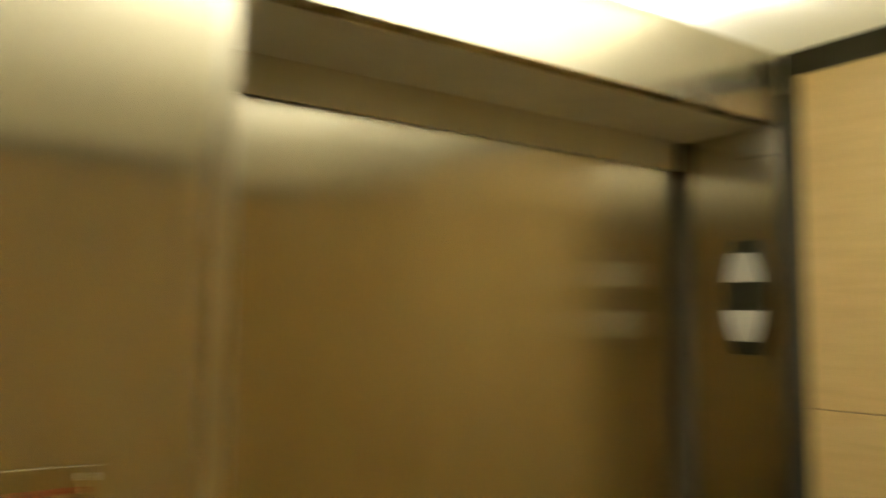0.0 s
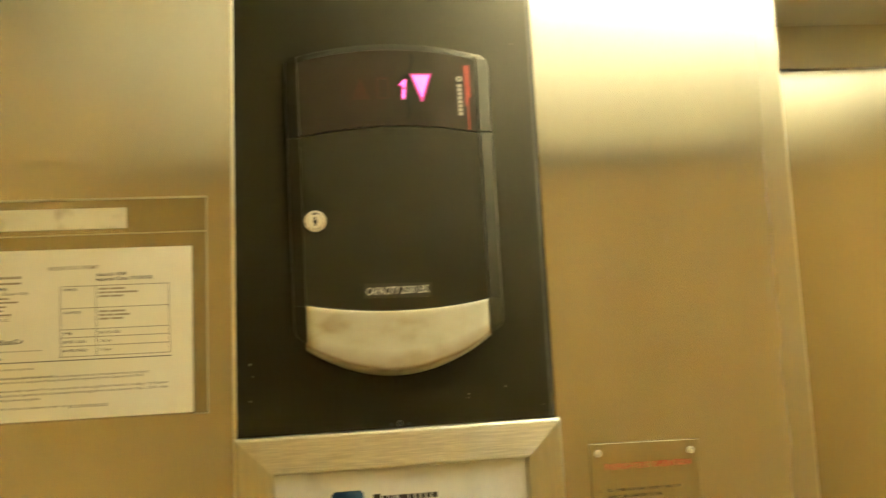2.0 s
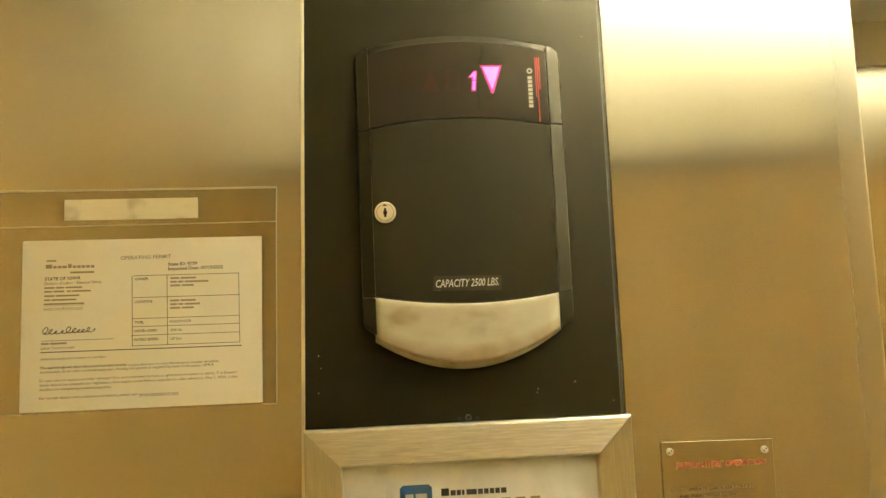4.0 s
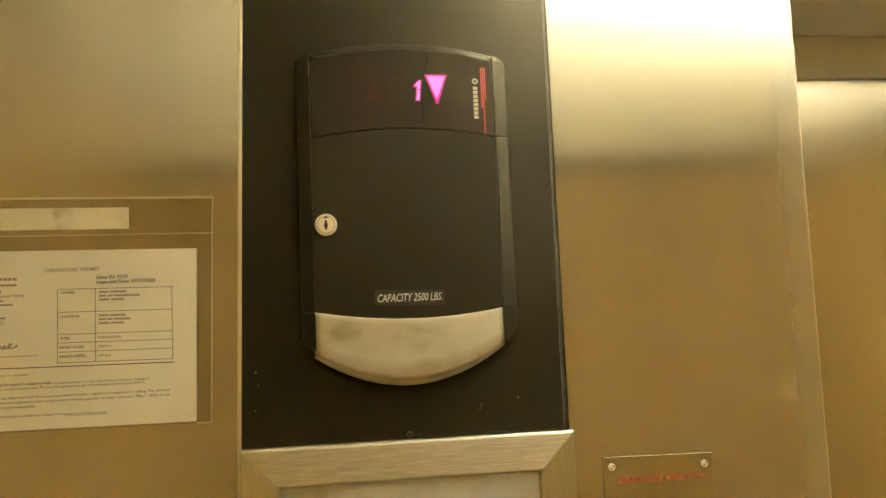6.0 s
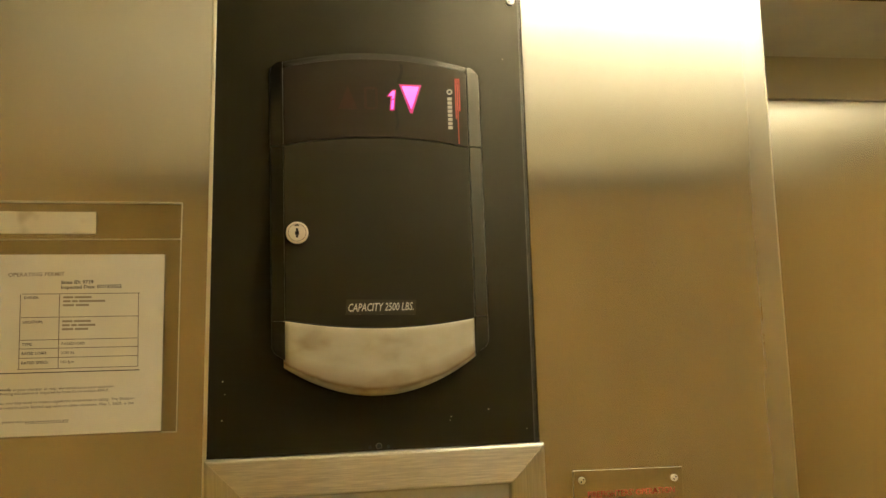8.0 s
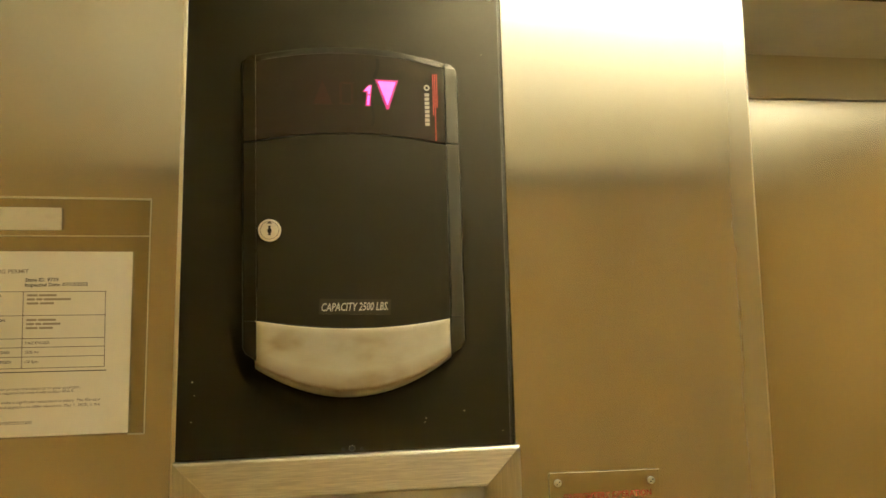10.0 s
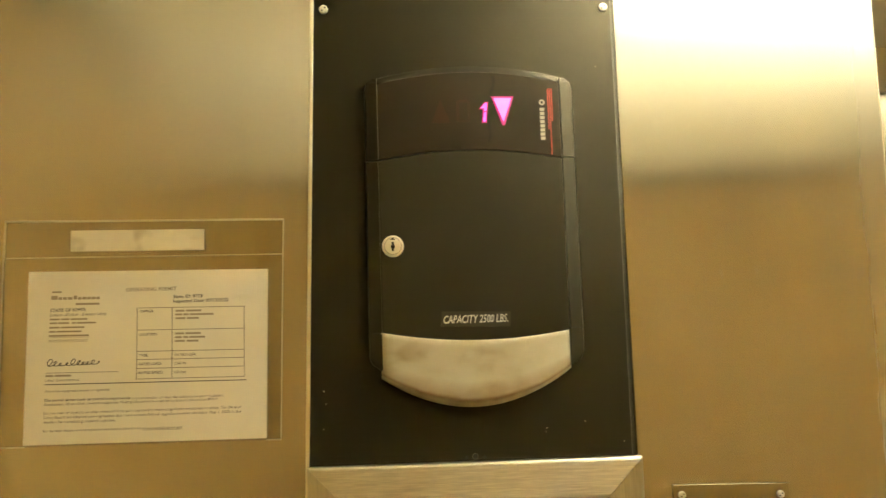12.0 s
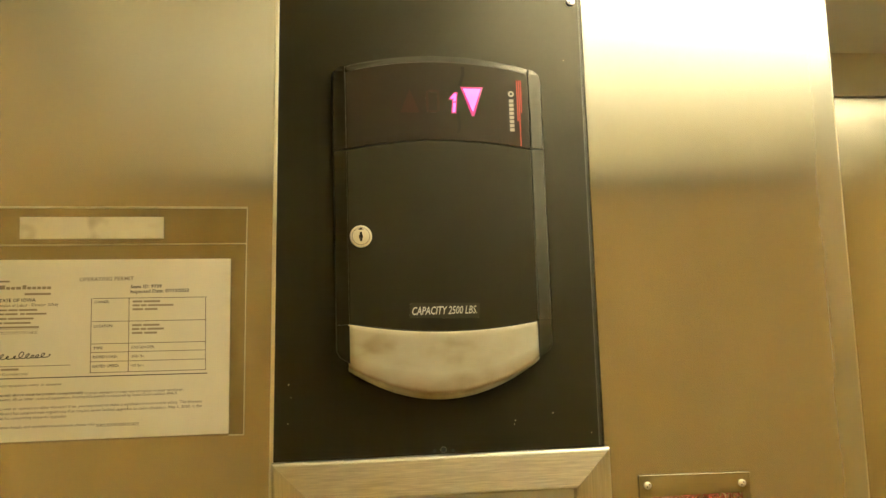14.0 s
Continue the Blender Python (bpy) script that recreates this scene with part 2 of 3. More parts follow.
lamp_glow = glowing("lit_ceiling_diffuser", LIGHT_TINT, TUBE_POWER)
pink_glow = glowing("lit_magenta_segment", (1.0, 0.10, 0.62), 2.2)
pink_halo = glowing("deep_pink_segment_halo", (1.0, 0.0, 0.27), 0.62)
hair_dark = satin_black("dark_hairline", (0.0012, 0.0010, 0.0007), 0.35, 60.0, 0.0, 0.08)
unlit_red = satin_black("unlit_red_segment", (0.012, 0.0026, 0.0014), 0.36, 60.0, 0.01, 0.16)
lantern_lens = material("unlit_white_lens", (0.66, 0.65, 0.58), 0.3)
add_bump(lantern_lens, noise_tex(lantern_lens, 50.0, 2.0), 0.05)

acrylic = bpy.data.materials.new("clear_acrylic")
acrylic.use_nodes = True
acrylic.node_tree.nodes.remove(acrylic.node_tree.nodes["Principled BSDF"])
ac_clear = node(acrylic, "ShaderNodeBsdfTransparent", Color=(1, 1, 0.995, 1))
ac_gloss = node(acrylic, "ShaderNodeBsdfAnisotropic", Roughness=0.08, Color=(1, 1, 1, 1))
ac_fresnel = node(acrylic, "ShaderNodeFresnel", IOR=1.45)
ac_mix = node(acrylic, "ShaderNodeMixShader")
link(acrylic, ac_fresnel, 0, ac_mix, 0)
link(acrylic, ac_clear, 0, ac_mix, 1)
link(acrylic, ac_gloss, 0, ac_mix, 2)
link(acrylic, ac_mix, 0, acrylic.node_tree.nodes["Material Output"], "Surface")
# Pale colour stands in for light caught along the holder's edges.
acrylic_edge_light = material("acrylic_edge_light", (0.92, 0.80, 0.52), 0.35)
bsdf(acrylic_edge_light).inputs["Alpha"].default_value = 0.55


# ---------------------------------------------------------------- building helpers
def finish(name, bm, mat, parent=None, label="", smooth=False):
    bmesh.ops.recalc_face_normals(bm, faces=bm.faces)
    me = bpy.data.meshes.new(name)
    bm.to_mesh(me)
    bm.free()
    me.materials.append(mat)
    if smooth:
        for p in me.polygons:
            p.use_smooth = True
    ob = new(name, me)
    if parent is not None:
        ob.parent = parent
    if label:
        tagged(ob, label)
    return ob


def part(name, bm, mat, parent, label="", smooth=False):
    return finish(name, bm, mat, parent, label, smooth)


def empty(name, at=(0, 0, 0)):
    ob = new(name)
    ob.location = at
    ob.empty_display_size = 0.05
    return ob


def box(x0, x1, y0, y1, z0, z1, bevel=0.0, seg=2, bm=None):
    bm = bm or bmesh.new()
    vs = [bm.verts.new((x, y, z)) for x in (x0, x1) for y in (y0, y1) for z in (z0, z1)]
    for f in ((0, 1, 3, 2), (4, 6, 7, 5), (0, 4, 5, 1), (2, 3, 7, 6), (0, 2, 6, 4), (1, 5, 7, 3)):
        bm.faces.new([vs[i] for i in f])
    if bevel:
        bmesh.ops.bevel(bm, geom=bm.edges[:], offset=bevel, segments=seg, affect="EDGES", profile=0.5)
    return bm


def prism(outline, y0, y1, bevel=0.0, seg=2):
    """A plate of that outline in x and z, from y0 (back) to y1 (front, nearer the cabin), its front rim rounded."""
    bm = bmesh.new()
    back = [bm.verts.new((x, y0, z)) for x, z in outline]
    front = [bm.verts.new((x, y1, z)) for x, z in outline]
    n = len(outline)
    bm.faces.new(back)
    top = bm.faces.new(front)
    for i in range(n):
        bm.faces.new((back[i], back[(i + 1) % n], front[(i + 1) % n], front[i]))
    if bevel:
        bmesh.ops.bevel(bm, geom=list(top.edges), offset=bevel, segments=seg, affect="EDGES", profile=0.6)
    return bm


def disc(x, z, r, y0, y1, n=24, bevel=0.0):
    return prism([(x + r * math.cos(2 * math.pi * i / n), z + r * math.sin(2 * math.pi * i / n)) for i in range(n)], y0, y1, bevel)


def arc(x, x0, x1, z_end0, z_end1, rise):
    """Height of a shallow arch between two ends, raised by rise in its middle."""
    u = (x - x0) / (x1 - x0)
    return z_end0 + (z_end1 - z_end0) * u + rise * (1 - (2 * u - 1) ** 2)


def span(x0, x1, n):
    return [x0 + (x1 - x0) * i / n for i in range(n + 1)]


def shield(x0, x1, top, bottom, n=24):
    """Outline between two curves."""
    return [(x, bottom(x)) for x in span(x0, x1, n)] + [(x, top(x)) for x in reversed(span(x0, x1, n))]


def bars(rects, y0, y1):
    bm = bmesh.new()
    for x0, x1, z0, z1 in rects:
        box(x0, x1, y0, y1, z0, z1, bm=bm)
    return bm


def lettering(name, body, x0, z0, cap, width, y, mat, parent, depth=0.0002, bold=0.0, slant=0.0, label=""):
    """Words in the built-in font, standing upright on a wall that faces -y, fitted to a cap height and a width."""
    cu = bpy.data.curves.new(name, "FONT")
    cu.body, cu.size, cu.resolution_u, cu.extrude, cu.offset, cu.shear = body, 1.0, 2, 0.0, bold, slant
    tmp = new("tmp_text", cu)
    bpy.context.view_layer.update()
    me = bpy.data.meshes.new_from_object(tmp.evaluated_get(bpy.context.evaluated_depsgraph_get()))
    bpy.data.objects.remove(tmp)
    bpy.data.curves.remove(cu)
    xs = [v.co.x for v in me.vertices]
    lo, hi = min(xs), max(xs)
    kz = cap / 0.69
    kx = width / (hi - lo) if width else kz
    for v in me.vertices:
        v.co = (x0 + (v.co.x - lo) * kx, y, z0 + v.co.y * kz)
    me.name = name
    me.materials.clear()
    me.materials.append(mat)
    ob = new(name, me)
    ob.parent = parent
    if label:
        tagged(ob, label)
    return ob


# ---------------------------------------------------------------- the cabin
LEFT, RIGHT, BACK, CEIL, HEAD = -0.70, 1.326, -1.65, 2.2555, 2.1214
CORNER, JAMB, DEEP = 0.266, 1.303, 0.212

tagged(finish("floor", box(LEFT - 0.1, RIGHT + 0.1, BACK - 0.1, 0.40, -0.08, 0.0), carpet), "dark brown low-pile carpet floor of the elevator car", "floor", kind="structure")
sheet = bmesh.new()
sheet.faces.new([sheet.verts.new((x, y, CEIL)) for x, y in ((LEFT - 0.05, BACK - 0.05), (RIGHT + 0.05, BACK - 0.05), (RIGHT + 0.05, 0.03), (LEFT - 0.05, 0.03))])
tagged(finish("ceiling", sheet, opal), "backlit opal plastic diffuser ceiling of the elevator car", "ceiling", kind="structure")
PLENUM = CEIL + 0.24
hood = bmesh.new()
for x0, x1, y0, y1, z0, z1 in ((LEFT - 0.08, RIGHT + 0.08, BACK - 0.08, 0.40, PLENUM, PLENUM + 0.03), (LEFT - 0.08, LEFT - 0.05, BACK - 0.08, 0.40, CEIL - 0.05, PLENUM), (RIGHT + 0.05, RIGHT + 0.08, BACK - 0.08, 0.40, CEIL - 0.05, PLENUM),
                               (LEFT - 0.05, RIGHT + 0.05, BACK - 0.08, BACK - 0.05, CEIL - 0.05, PLENUM), (LEFT - 0.05, RIGHT + 0.05, 0.03, 0.06, CEIL - 0.02, PLENUM)):
    box(x0, x1, y0, y1, z0, z1, bm=hood)
tagged(finish("roof", hood, plenum_white), "white painted light box above the diffuser ceiling", "roof", kind="structure")


def wall_side(name, x_face, sign, label):
    """A side wall: dark backing with proud wood laminate panels and a dark reveal round them."""
    w = tagged(finish(name, box(min(x_face, x_face + sign * 0.05), max(x_face, x_face + sign * 0.05), BACK - 0.05, 0.0, 0.0, CEIL), black_reveal), label, "wall", kind="structure")
    xa, xb = sorted((x_face, x_face - sign * 0.013))
    for y0, y1 in ((-0.98, -0.042), (BACK + 0.04, -0.988)):
        for z0, z1 in ((0.12, 1.5995), (1.6005, CEIL - 0.052)):
            part("panel", box(xa, xb, y0, y1, z0, z1, 0.0015), wood, w)
    return w


wall_side("wall_right", RIGHT, 1, "honey wood laminate panels with black reveals on side wall")
wall_side("wall_left", LEFT, -1, "honey wood laminate panels with black reveals on side wall")
back = tagged(finish("wall_back", box(LEFT, RIGHT, BACK - 0.05, BACK, 0.0, CEIL), black_reveal), "honey wood laminate panels with black reveals on rear wall", "wall", kind="structure")
for x0, x1 in ((LEFT + 0.04, -0.012), (-0.004, 0.668), (0.676, RIGHT - 0.04)):
    for z0, z1 in ((0.12, 1.5995), (1.6005, CEIL - 0.052)):
        part("panel", box(x0, x1, BACK, BACK + 0.013, z0, z1, 0.0015), wood, back)

# front: return panel with its folded edge, header, jamb, door
front = tagged(finish("wall_front", prism([(LEFT, 0.0), (-0.3630, 0.0), (-0.3117, CEIL), (LEFT, CEIL)], 0.003, 0.0), steel_wall), "brushed stainless steel front return panel with wiping smears", "wall", kind="structure")
part("panel_edge", prism([(-0.3640, 0.0), (-0.3600, 0.0), (-0.3087, CEIL), (-0.3127, CEIL)], 0.003, -0.0024, 0.0012, 3), edge_highlight, front, "folded steel edge with its highlight painted bright")
part("return_panel", box(LEFT, -0.006, 0.004, 0.03, 0.0, CEIL), steel_wall, front)
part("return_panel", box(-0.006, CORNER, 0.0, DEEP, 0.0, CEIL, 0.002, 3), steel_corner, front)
# Thin strip for the worn corner, its bright line put into the colour.
part("corner_bright_line", box(CORNER - 0.0012, CORNER + 0.0004, -0.0005, 0.010, 0.0, CEIL - 0.001, 0.0004), edge_highlight, front, "pale worn corner edge with its highlight in the colour")
header = tagged(finish("wall_header", box(CORNER, RIGHT - 0.003, 0.001, 0.03, HEAD, CEIL, 0.0005), steel_header), "brushed stainless steel transom over the elevator door", "wall", kind="structure")
part("soffit", box(CORNER, RIGHT - 0.003, 0.03, DEEP + 0.001, HEAD, HEAD + 0.03), steel_soffit, header)
part("soffit_gap", box(CORNER, JAMB, DEEP + 0.001, DEEP + 0.0118, HEAD + 0.003, HEAD + 0.02), seam_black, header)
part("lintel_strip", box(CORNER, JAMB, DEEP + 0.005, DEEP + 0.0118, 2.0625, HEAD + 0.002, 0.0004), lintel_grey, header, "dark grey lintel strip")
jamb = tagged(finish("wall_jamb", box(JAMB, RIGHT - 0.004, 0.0, DEEP + 0.06, 0.0, HEAD - 0.002, 0.003, 3), steel_jamb), "brushed stainless steel strike jamb beside the door", "wall", kind="structure")
part("jamb_face", box(JAMB + 0.0005, RIGHT - 0.005, -0.0012, 0.004, 0.0, HEAD - 0.003, 0.0004), steel_wall, jamb, "narrow brushed steel front of the jamb")
part("jamb_joint", box(JAMB - 0.0004, JAMB + 0.001, 0.004, 0.075, 2.0630, 2.0645), seam_black, jamb)
part("jamb_strip", box(JAMB - 0.006, JAMB, DEEP - 0.022, DEEP + 0.02, 0.0, HEAD - 0.004, 0.001), strike_grey, jamb, "dark strip on the strike jamb beside the door")
door = tagged(finish("door_1", box(CORNER - 0.05, JAMB + 0.04, DEEP + 0.012, DEEP + 0.045, 0.012, 2.105, 0.002), steel_door), "closed brushed stainless steel sliding elevator door", "door", kind="structure")
tagged(finish("wall_shaft", box(LEFT, RIGHT, 0.36, 0.40, 0.0, CEIL), dark_sheet), "dark steel sheet behind the elevator door", "wall", kind="structure")

# pale scuffs on the return panel
scuff_rng = random.Random(4)


def scuff(cx, cz, w, h, tilt, n=9):
    pts = []
    for i in range(n):
        a = 2 * math.pi * i / n
        k = 0.6 + 0.6 * scuff_rng.random()
        x, z = w / 2 * k * math.cos(a), h / 2 * k * math.sin(a)
        c, s = math.cos(radians(tilt)), math.sin(radians(tilt))
        pts.append((cx + x * c - z * s, cz + x * s + z * c))
    return prism(pts, -0.0001, -0.00025)


for cx, cz, w, h, tilt in ((0.104, 1.900, 0.014, 0.0016, -12), (0.089, 1.816, 0.003, 0.012, 8), (0.125, 1.817, 0.003, 0.010, 12), (0.231, 1.811, 0.004, 0.016, -22),
                           (0.018, 1.636, 0.002, 0.007, 15),
                           (0.115, 1.622, 0.002, 0.003, 30), (0.147, 1.585, 0.0015, 0.0015, 0)):
    part("scuff", scuff(cx, cz, w, h, tilt), scuffed, front, "pale rubbed scuff mark")

# ---------------------------------------------------------------- ceiling light
def local(ob, parent):
    ob.matrix_parent_inverse = Matrix.Translation(parent.location).inverted()
    return ob


def tube(x0, x1, y, z, r, n=14):
    bm = bmesh.new()
    rows = [[bm.verts.new((x, y + r * math.cos(6.2832 * i / n), z + r * math.sin(6.2832 * i / n))) for i in range(n)] for x in (x0, x1)]
    for i in range(n):
        bm.faces.new((rows[0][i], rows[0][(i + 1) % n], rows[1][(i + 1) % n], rows[1][i]))
    bm.faces.new(rows[0])
    bm.faces.new(list(reversed(rows[1])))
    return bm


for ty in (-0.07, -0.22, -0.38):
    lamp = tagged(empty("fluorescent_light", (0.60, ty, CEIL + 0.042)), "warm fluorescent tube above the opal ceiling diffuser", "ceiling light", "ceiling tubes")
    local(part("tube", tube(0.0, 1.00, ty, CEIL + 0.042, 0.016), lamp_glow, lamp, "glowing warm white tube"), lamp)
    for cx in (-0.015, 1.00):
        local(part("socket", box(cx, cx + 0.015, ty - 0.02, ty + 0.02, CEIL + 0.017, CEIL + 0.067, 0.003), white_paint, lamp), lamp)
    local(part("batten", box(-0.03, 1.05, ty - 0.03, ty + 0.03, CEIL + 0.075, CEIL + 0.235, 0.004), white_paint, lamp), lamp)

# ---------------------------------------------------------------- car operating panel
cop = tagged(empty("elevator_operating_panel", (-0.16, 0.0, 1.86)), "black elevator operating panel with magenta floor display and cream lens", "control panel")


def cop_part(name, bm, mat, label="", parent=None, smooth=False):
    ob = part(name, bm, mat, parent or cop, label, smooth)
    if parent is None:
        local(ob, cop)
    return ob


PL, PR = -0.3132, -0.0085
plate = cop_part("backplate", prism([(-0.3258, 1.52), (PR - 0.0015, 1.52), (PR + 0.001, 2.150), (-0.3116, 2.150)], 0.0035, -0.0022, 0.0006), black_plate, "satin black painted metal backplate")
# Highlight of the plate's right bevel, drawn as a narrow grey strip.
cop_part("plate_glint", prism([(PR - 0.0026, 1.642), (PR - 0.0020, 1.642), (PR + 0.0001, 2.150), (PR - 0.0005, 2.150)], -0.0012, -0.0025), rim_dark, "grey strip painted as the plate's bevel highlight")
cop_part("plate_edge", prism([(PR - 0.0015, 1.52), (PR + 0.0010, 1.52), (PR + 0.0030, 2.150), (PR + 0.001, 2.150)], 0.0035, -0.0004), black_reveal, "dark gap beside the plate")


def screw(x, z, y, r, parent):
    s = part("screw", disc(x, z, r, y, y - 0.0022, 20, 0.0009), bright_metal, parent, "bright rounded screw head", True)
    for k in (-1, 1):
        part("screw_hole", disc(x + k * r * 0.32, z + k * r * 0.30, r * 0.2, y - 0.0016, y - 0.0024, 8), seam_black, s)


for sx, sz in ((-0.3025, 2.0955), (-0.0165, 2.0925)):
    screw(sx, sz, -0.0022, 0.0046, plate)
part("screw_hole", disc(-0.1635, 1.6455, 0.0024, -0.0021, -0.0027, 16), seam_black, plate)
part("hole_rim", disc(-0.1635, 1.6455, 0.0030, -0.0021, -0.0025, 20), rim_dark, plate)
for sx, sz in ((-0.1545, 1.6445), (-0.172, 1.6448)):
    part("chipped_paint", disc(sx, sz, 0.0018, -0.0021, -0.0024, 8), seam_black, plate)
speck_rng = random.Random(11)
for sx, sz, sr in ((-0.308, 1.712, 0.0012), (-0.309, 1.676, 0.0009), (-0.0928, 1.670, 0.0010), (-0.0555, 1.6755, 0.0011), (-0.306, 1.700, 0.0007), (-0.094, 1.6665, 0.0008), (-0.018, 1.655, 0.0008), (-0.027, 2.03, 0.0006)):
    part("paint_chip", disc(sx, sz, sr * 0.7, -0.0021, -0.0025, 5 + speck_rng.randrange(3)), chip_grey, plate, "tiny pale paint chip")

XL, XR = -0.2500, -0.0675
F = -0.0135


def z_top(x):
    return arc(x, XL, XR, 2.0175, 2.0150, 0.0118)


def z_seam(x):
    return arc(x, XL, XR, 1.9350, 1.9335, 0.0095)


def z_lens(x):
    return arc(x, XL, XR, 1.7672, 1.7650, -0.0085)


housing = cop_part("housing", prism(shield(-0.259, -0.057, lambda x: z_top(min(max(x, XL), XR)) - 0.003, lambda x: 1.742, 20), -0.002, -0.008), seam_black, "black plastic housing")
part("top_cap", prism(shield(XL, XR, lambda x: z_top(x) + 0.0015, lambda x: z_top(x) - 0.0045), -0.002, F + 0.0008, 0.0018), black_side, housing, "satin black arched cap", True)
display = cop_part("display_window", prism(shield(XL + 0.0003, XR - 0.0008, lambda x: z_top(x) - 0.005, lambda x: z_seam(x) + 0.0005), -0.004, F, 0.0009), window_plastic, "smoked glossy display window", smooth=False)
# Thin grey strip paints the light caught by the window's left edge.
part("edge_glint", bars([(XL - 0.0001, XL + 0.0004, 1.9370, 2.0130)], F + 0.0004, F - 0.0003), rim_dark, display, "thin grey strip painted as the window edge's highlight")
cover = cop_part("cover_door", prism(shield(XL + 0.0001, XR - 0.0006, lambda x: z_seam(x) - 0.0004, lambda x: z_lens(x) + 0.0004), -0.004, F, 0.0008), black_plastic, "matt black plastic cover door")


def side_rail(x_in, x_out, z0, z1, cut_top=0.0, cut_bottom=0.0):
    """Side moulding: thick along the cover, rolling over to the plate, with optional rounded outer corners."""
    d = x_out - x_in
    bm = bmesh.new()
    rows = []
    for z, k in ((z0, 1 - cut_bottom), (z0 + 0.006, 1 - cut_bottom * 0.25), (z0 + 0.012, 1.0), (z1 - 0.012, 1.0), (z1 - 0.005, 1 - cut_top * 0.2), (z1, 1 - cut_top)):
        xo = x_in + d * k
        rows.append([bm.verts.new(p) for p in ((x_in, -0.002, z), (x_in, F, z), (x_in + (xo - x_in) * 0.10, F + 0.0001, z), (x_in + (xo - x_in) * 0.9, F + 0.0026, z), (xo, F + 0.0060, z), (xo, -0.002, z))])
    for a, b in zip(rows, rows[1:]):
        for i in range(6):
            j = (i + 1) % 6
            bm.faces.new((a[i], a[j], b[j], b[i]))
    bm.faces.new(rows[0])
    bm.faces.new(list(reversed(rows[-1])))
    return bm


for x_in, x_out in ((XL, -0.2632), (XR, -0.0535)):
    zt = 2.0190 if x_in == XL else 2.0160
    # Left moulding gets a darker black: its shade is put into the colour.
    side_shade = black_plastic if x_in == XL else black_side
    cop_part("side_rail", side_rail(x_in, x_out, 1.9352, zt, 0.55, 0.0), side_shade, "satin black side moulding")
    cop_part("side_rail", side_rail(x_in, x_out, 1.7665, 1.9343), side_shade, "satin black side moulding")
    cop_part("side_rail", side_rail(x_in + (0.0 if x_in == XL else -0.001), x_out, 1.7300, 1.7657, 0.0, 0.95), black_plastic, "satin black side moulding")


def lens_mesh():
    """Bowed lens with a sloping lower lip; its second texture coordinate runs from the lower rim up."""
    bm = bmesh.new()
    uv = bm.loops.layers.uv.new("UVMap")
    nx, vs = 28, (0.0, 0.03, 0.065, 0.10, 0.14, 0.20, 0.30, 0.5, 0.7, 0.9, 0.97, 1.0)
    xa, xb = XL - 0.0015, XR - 0.0005
    grid = []
    for i in range(nx + 1):
        x = xa + (xb - xa) * i / nx
        u = i / nx
        lo = arc(x, xa, xb, 1.7230, 1.7275, -0.0318)
        hi = z_lens(min(max(x, XL), XR)) - 0.0006
        col = []
        for v in vs:
            bow = 0.0035 * (1 - (2 * u - 1) ** 2)
            slope = min(1.0, v / 0.10)
            y = -0.0118 - 0.0027 * slope - bow * slope + (0.0012 if v >= 0.99 else 0.0)
            if i in (0, nx):
                y += 0.0025
            col.append((bm.verts.new((x, y, lo + (hi - lo) * v)), v))
        grid.append(col)
    for i in range(nx):
        for j in range(len(vs) - 1):
            q = [grid[i][j], grid[i + 1][j], grid[i + 1][j + 1], grid[i][j + 1]]
            f = bm.faces.new([p[0] for p in q])
            for lp, p in zip(f.loops, q):
                lp[uv].uv = (i / nx, p[1])
    rim = [c[0] for c in grid] + grid[-1][1:] + [c[-1] for c in reversed(grid[:-1])] + list(reversed(grid[0][1:-1]))
    back_rim = [(bm.verts.new((p[0].co.x, -0.002, p[0].co.z)), p[1]) for p in rim]
    for i in range(len(rim)):
        j = (i + 1) % len(rim)
        q = [rim[i], rim[j], back_rim[j], back_rim[i]]
        f = bm.faces.new([p[0] for p in q])
        for lp, p in zip(f.loops, q):
            lp[uv].uv = (0.5, p[1])
    bm.faces.new([p[0] for p in back_rim])
    return bm


cop_part("emergency_light_lens", lens_mesh(), cream, "yellowed translucent lens with brown grime", smooth=True)

# lock
KX, KZ = -0.2375, 1.8500
lock = cop_part("key_lock", disc(KX, KZ, 0.0106, F + 0.001, F - 0.0028, 32, 0.0012), bright_metal, "round nickel key lock", smooth=False)
part("lock_groove", disc(KX, KZ, 0.0086, F - 0.0026, F - 0.0030, 28), chip_grey, lock)
part("lock_face", disc(KX, KZ, 0.0080, F - 0.0026, F - 0.0034, 28, 0.0003), bright_metal, lock)
part("key_slot", bars([(KX - 0.0011, KX + 0.0011, KZ - 0.0048, KZ + 0.0042), (KX - 0.0019, KX + 0.0019, KZ - 0.0022, KZ + 0.0012)], F - 0.0030, F - 0.0037), seam_black, lock)
part("key_mark", prism([(KX - 0.003, KZ + 0.0062), (KX + 0.003, KZ + 0.0062), (KX, KZ + 0.0082)], F - 0.0030, F - 0.0036), ink_dark, lock)

# capacity label
cap_label = cop_part("capacity_label", prism([(-0.1930, 1.7710), (-0.1260, 1.7690), (-0.1250, 1.7835), (-0.1920, 1.7855)], F + 0.0002, F - 0.0005), label_black, "black label with white italic capacity lettering")
lettering("lettering", "CAPACITY 2500 LBS.", -0.1905, 1.7738, 0.0074, 0.0625, F - 0.0007, print_white, cap_label, bold=0.011, slant=0.25)

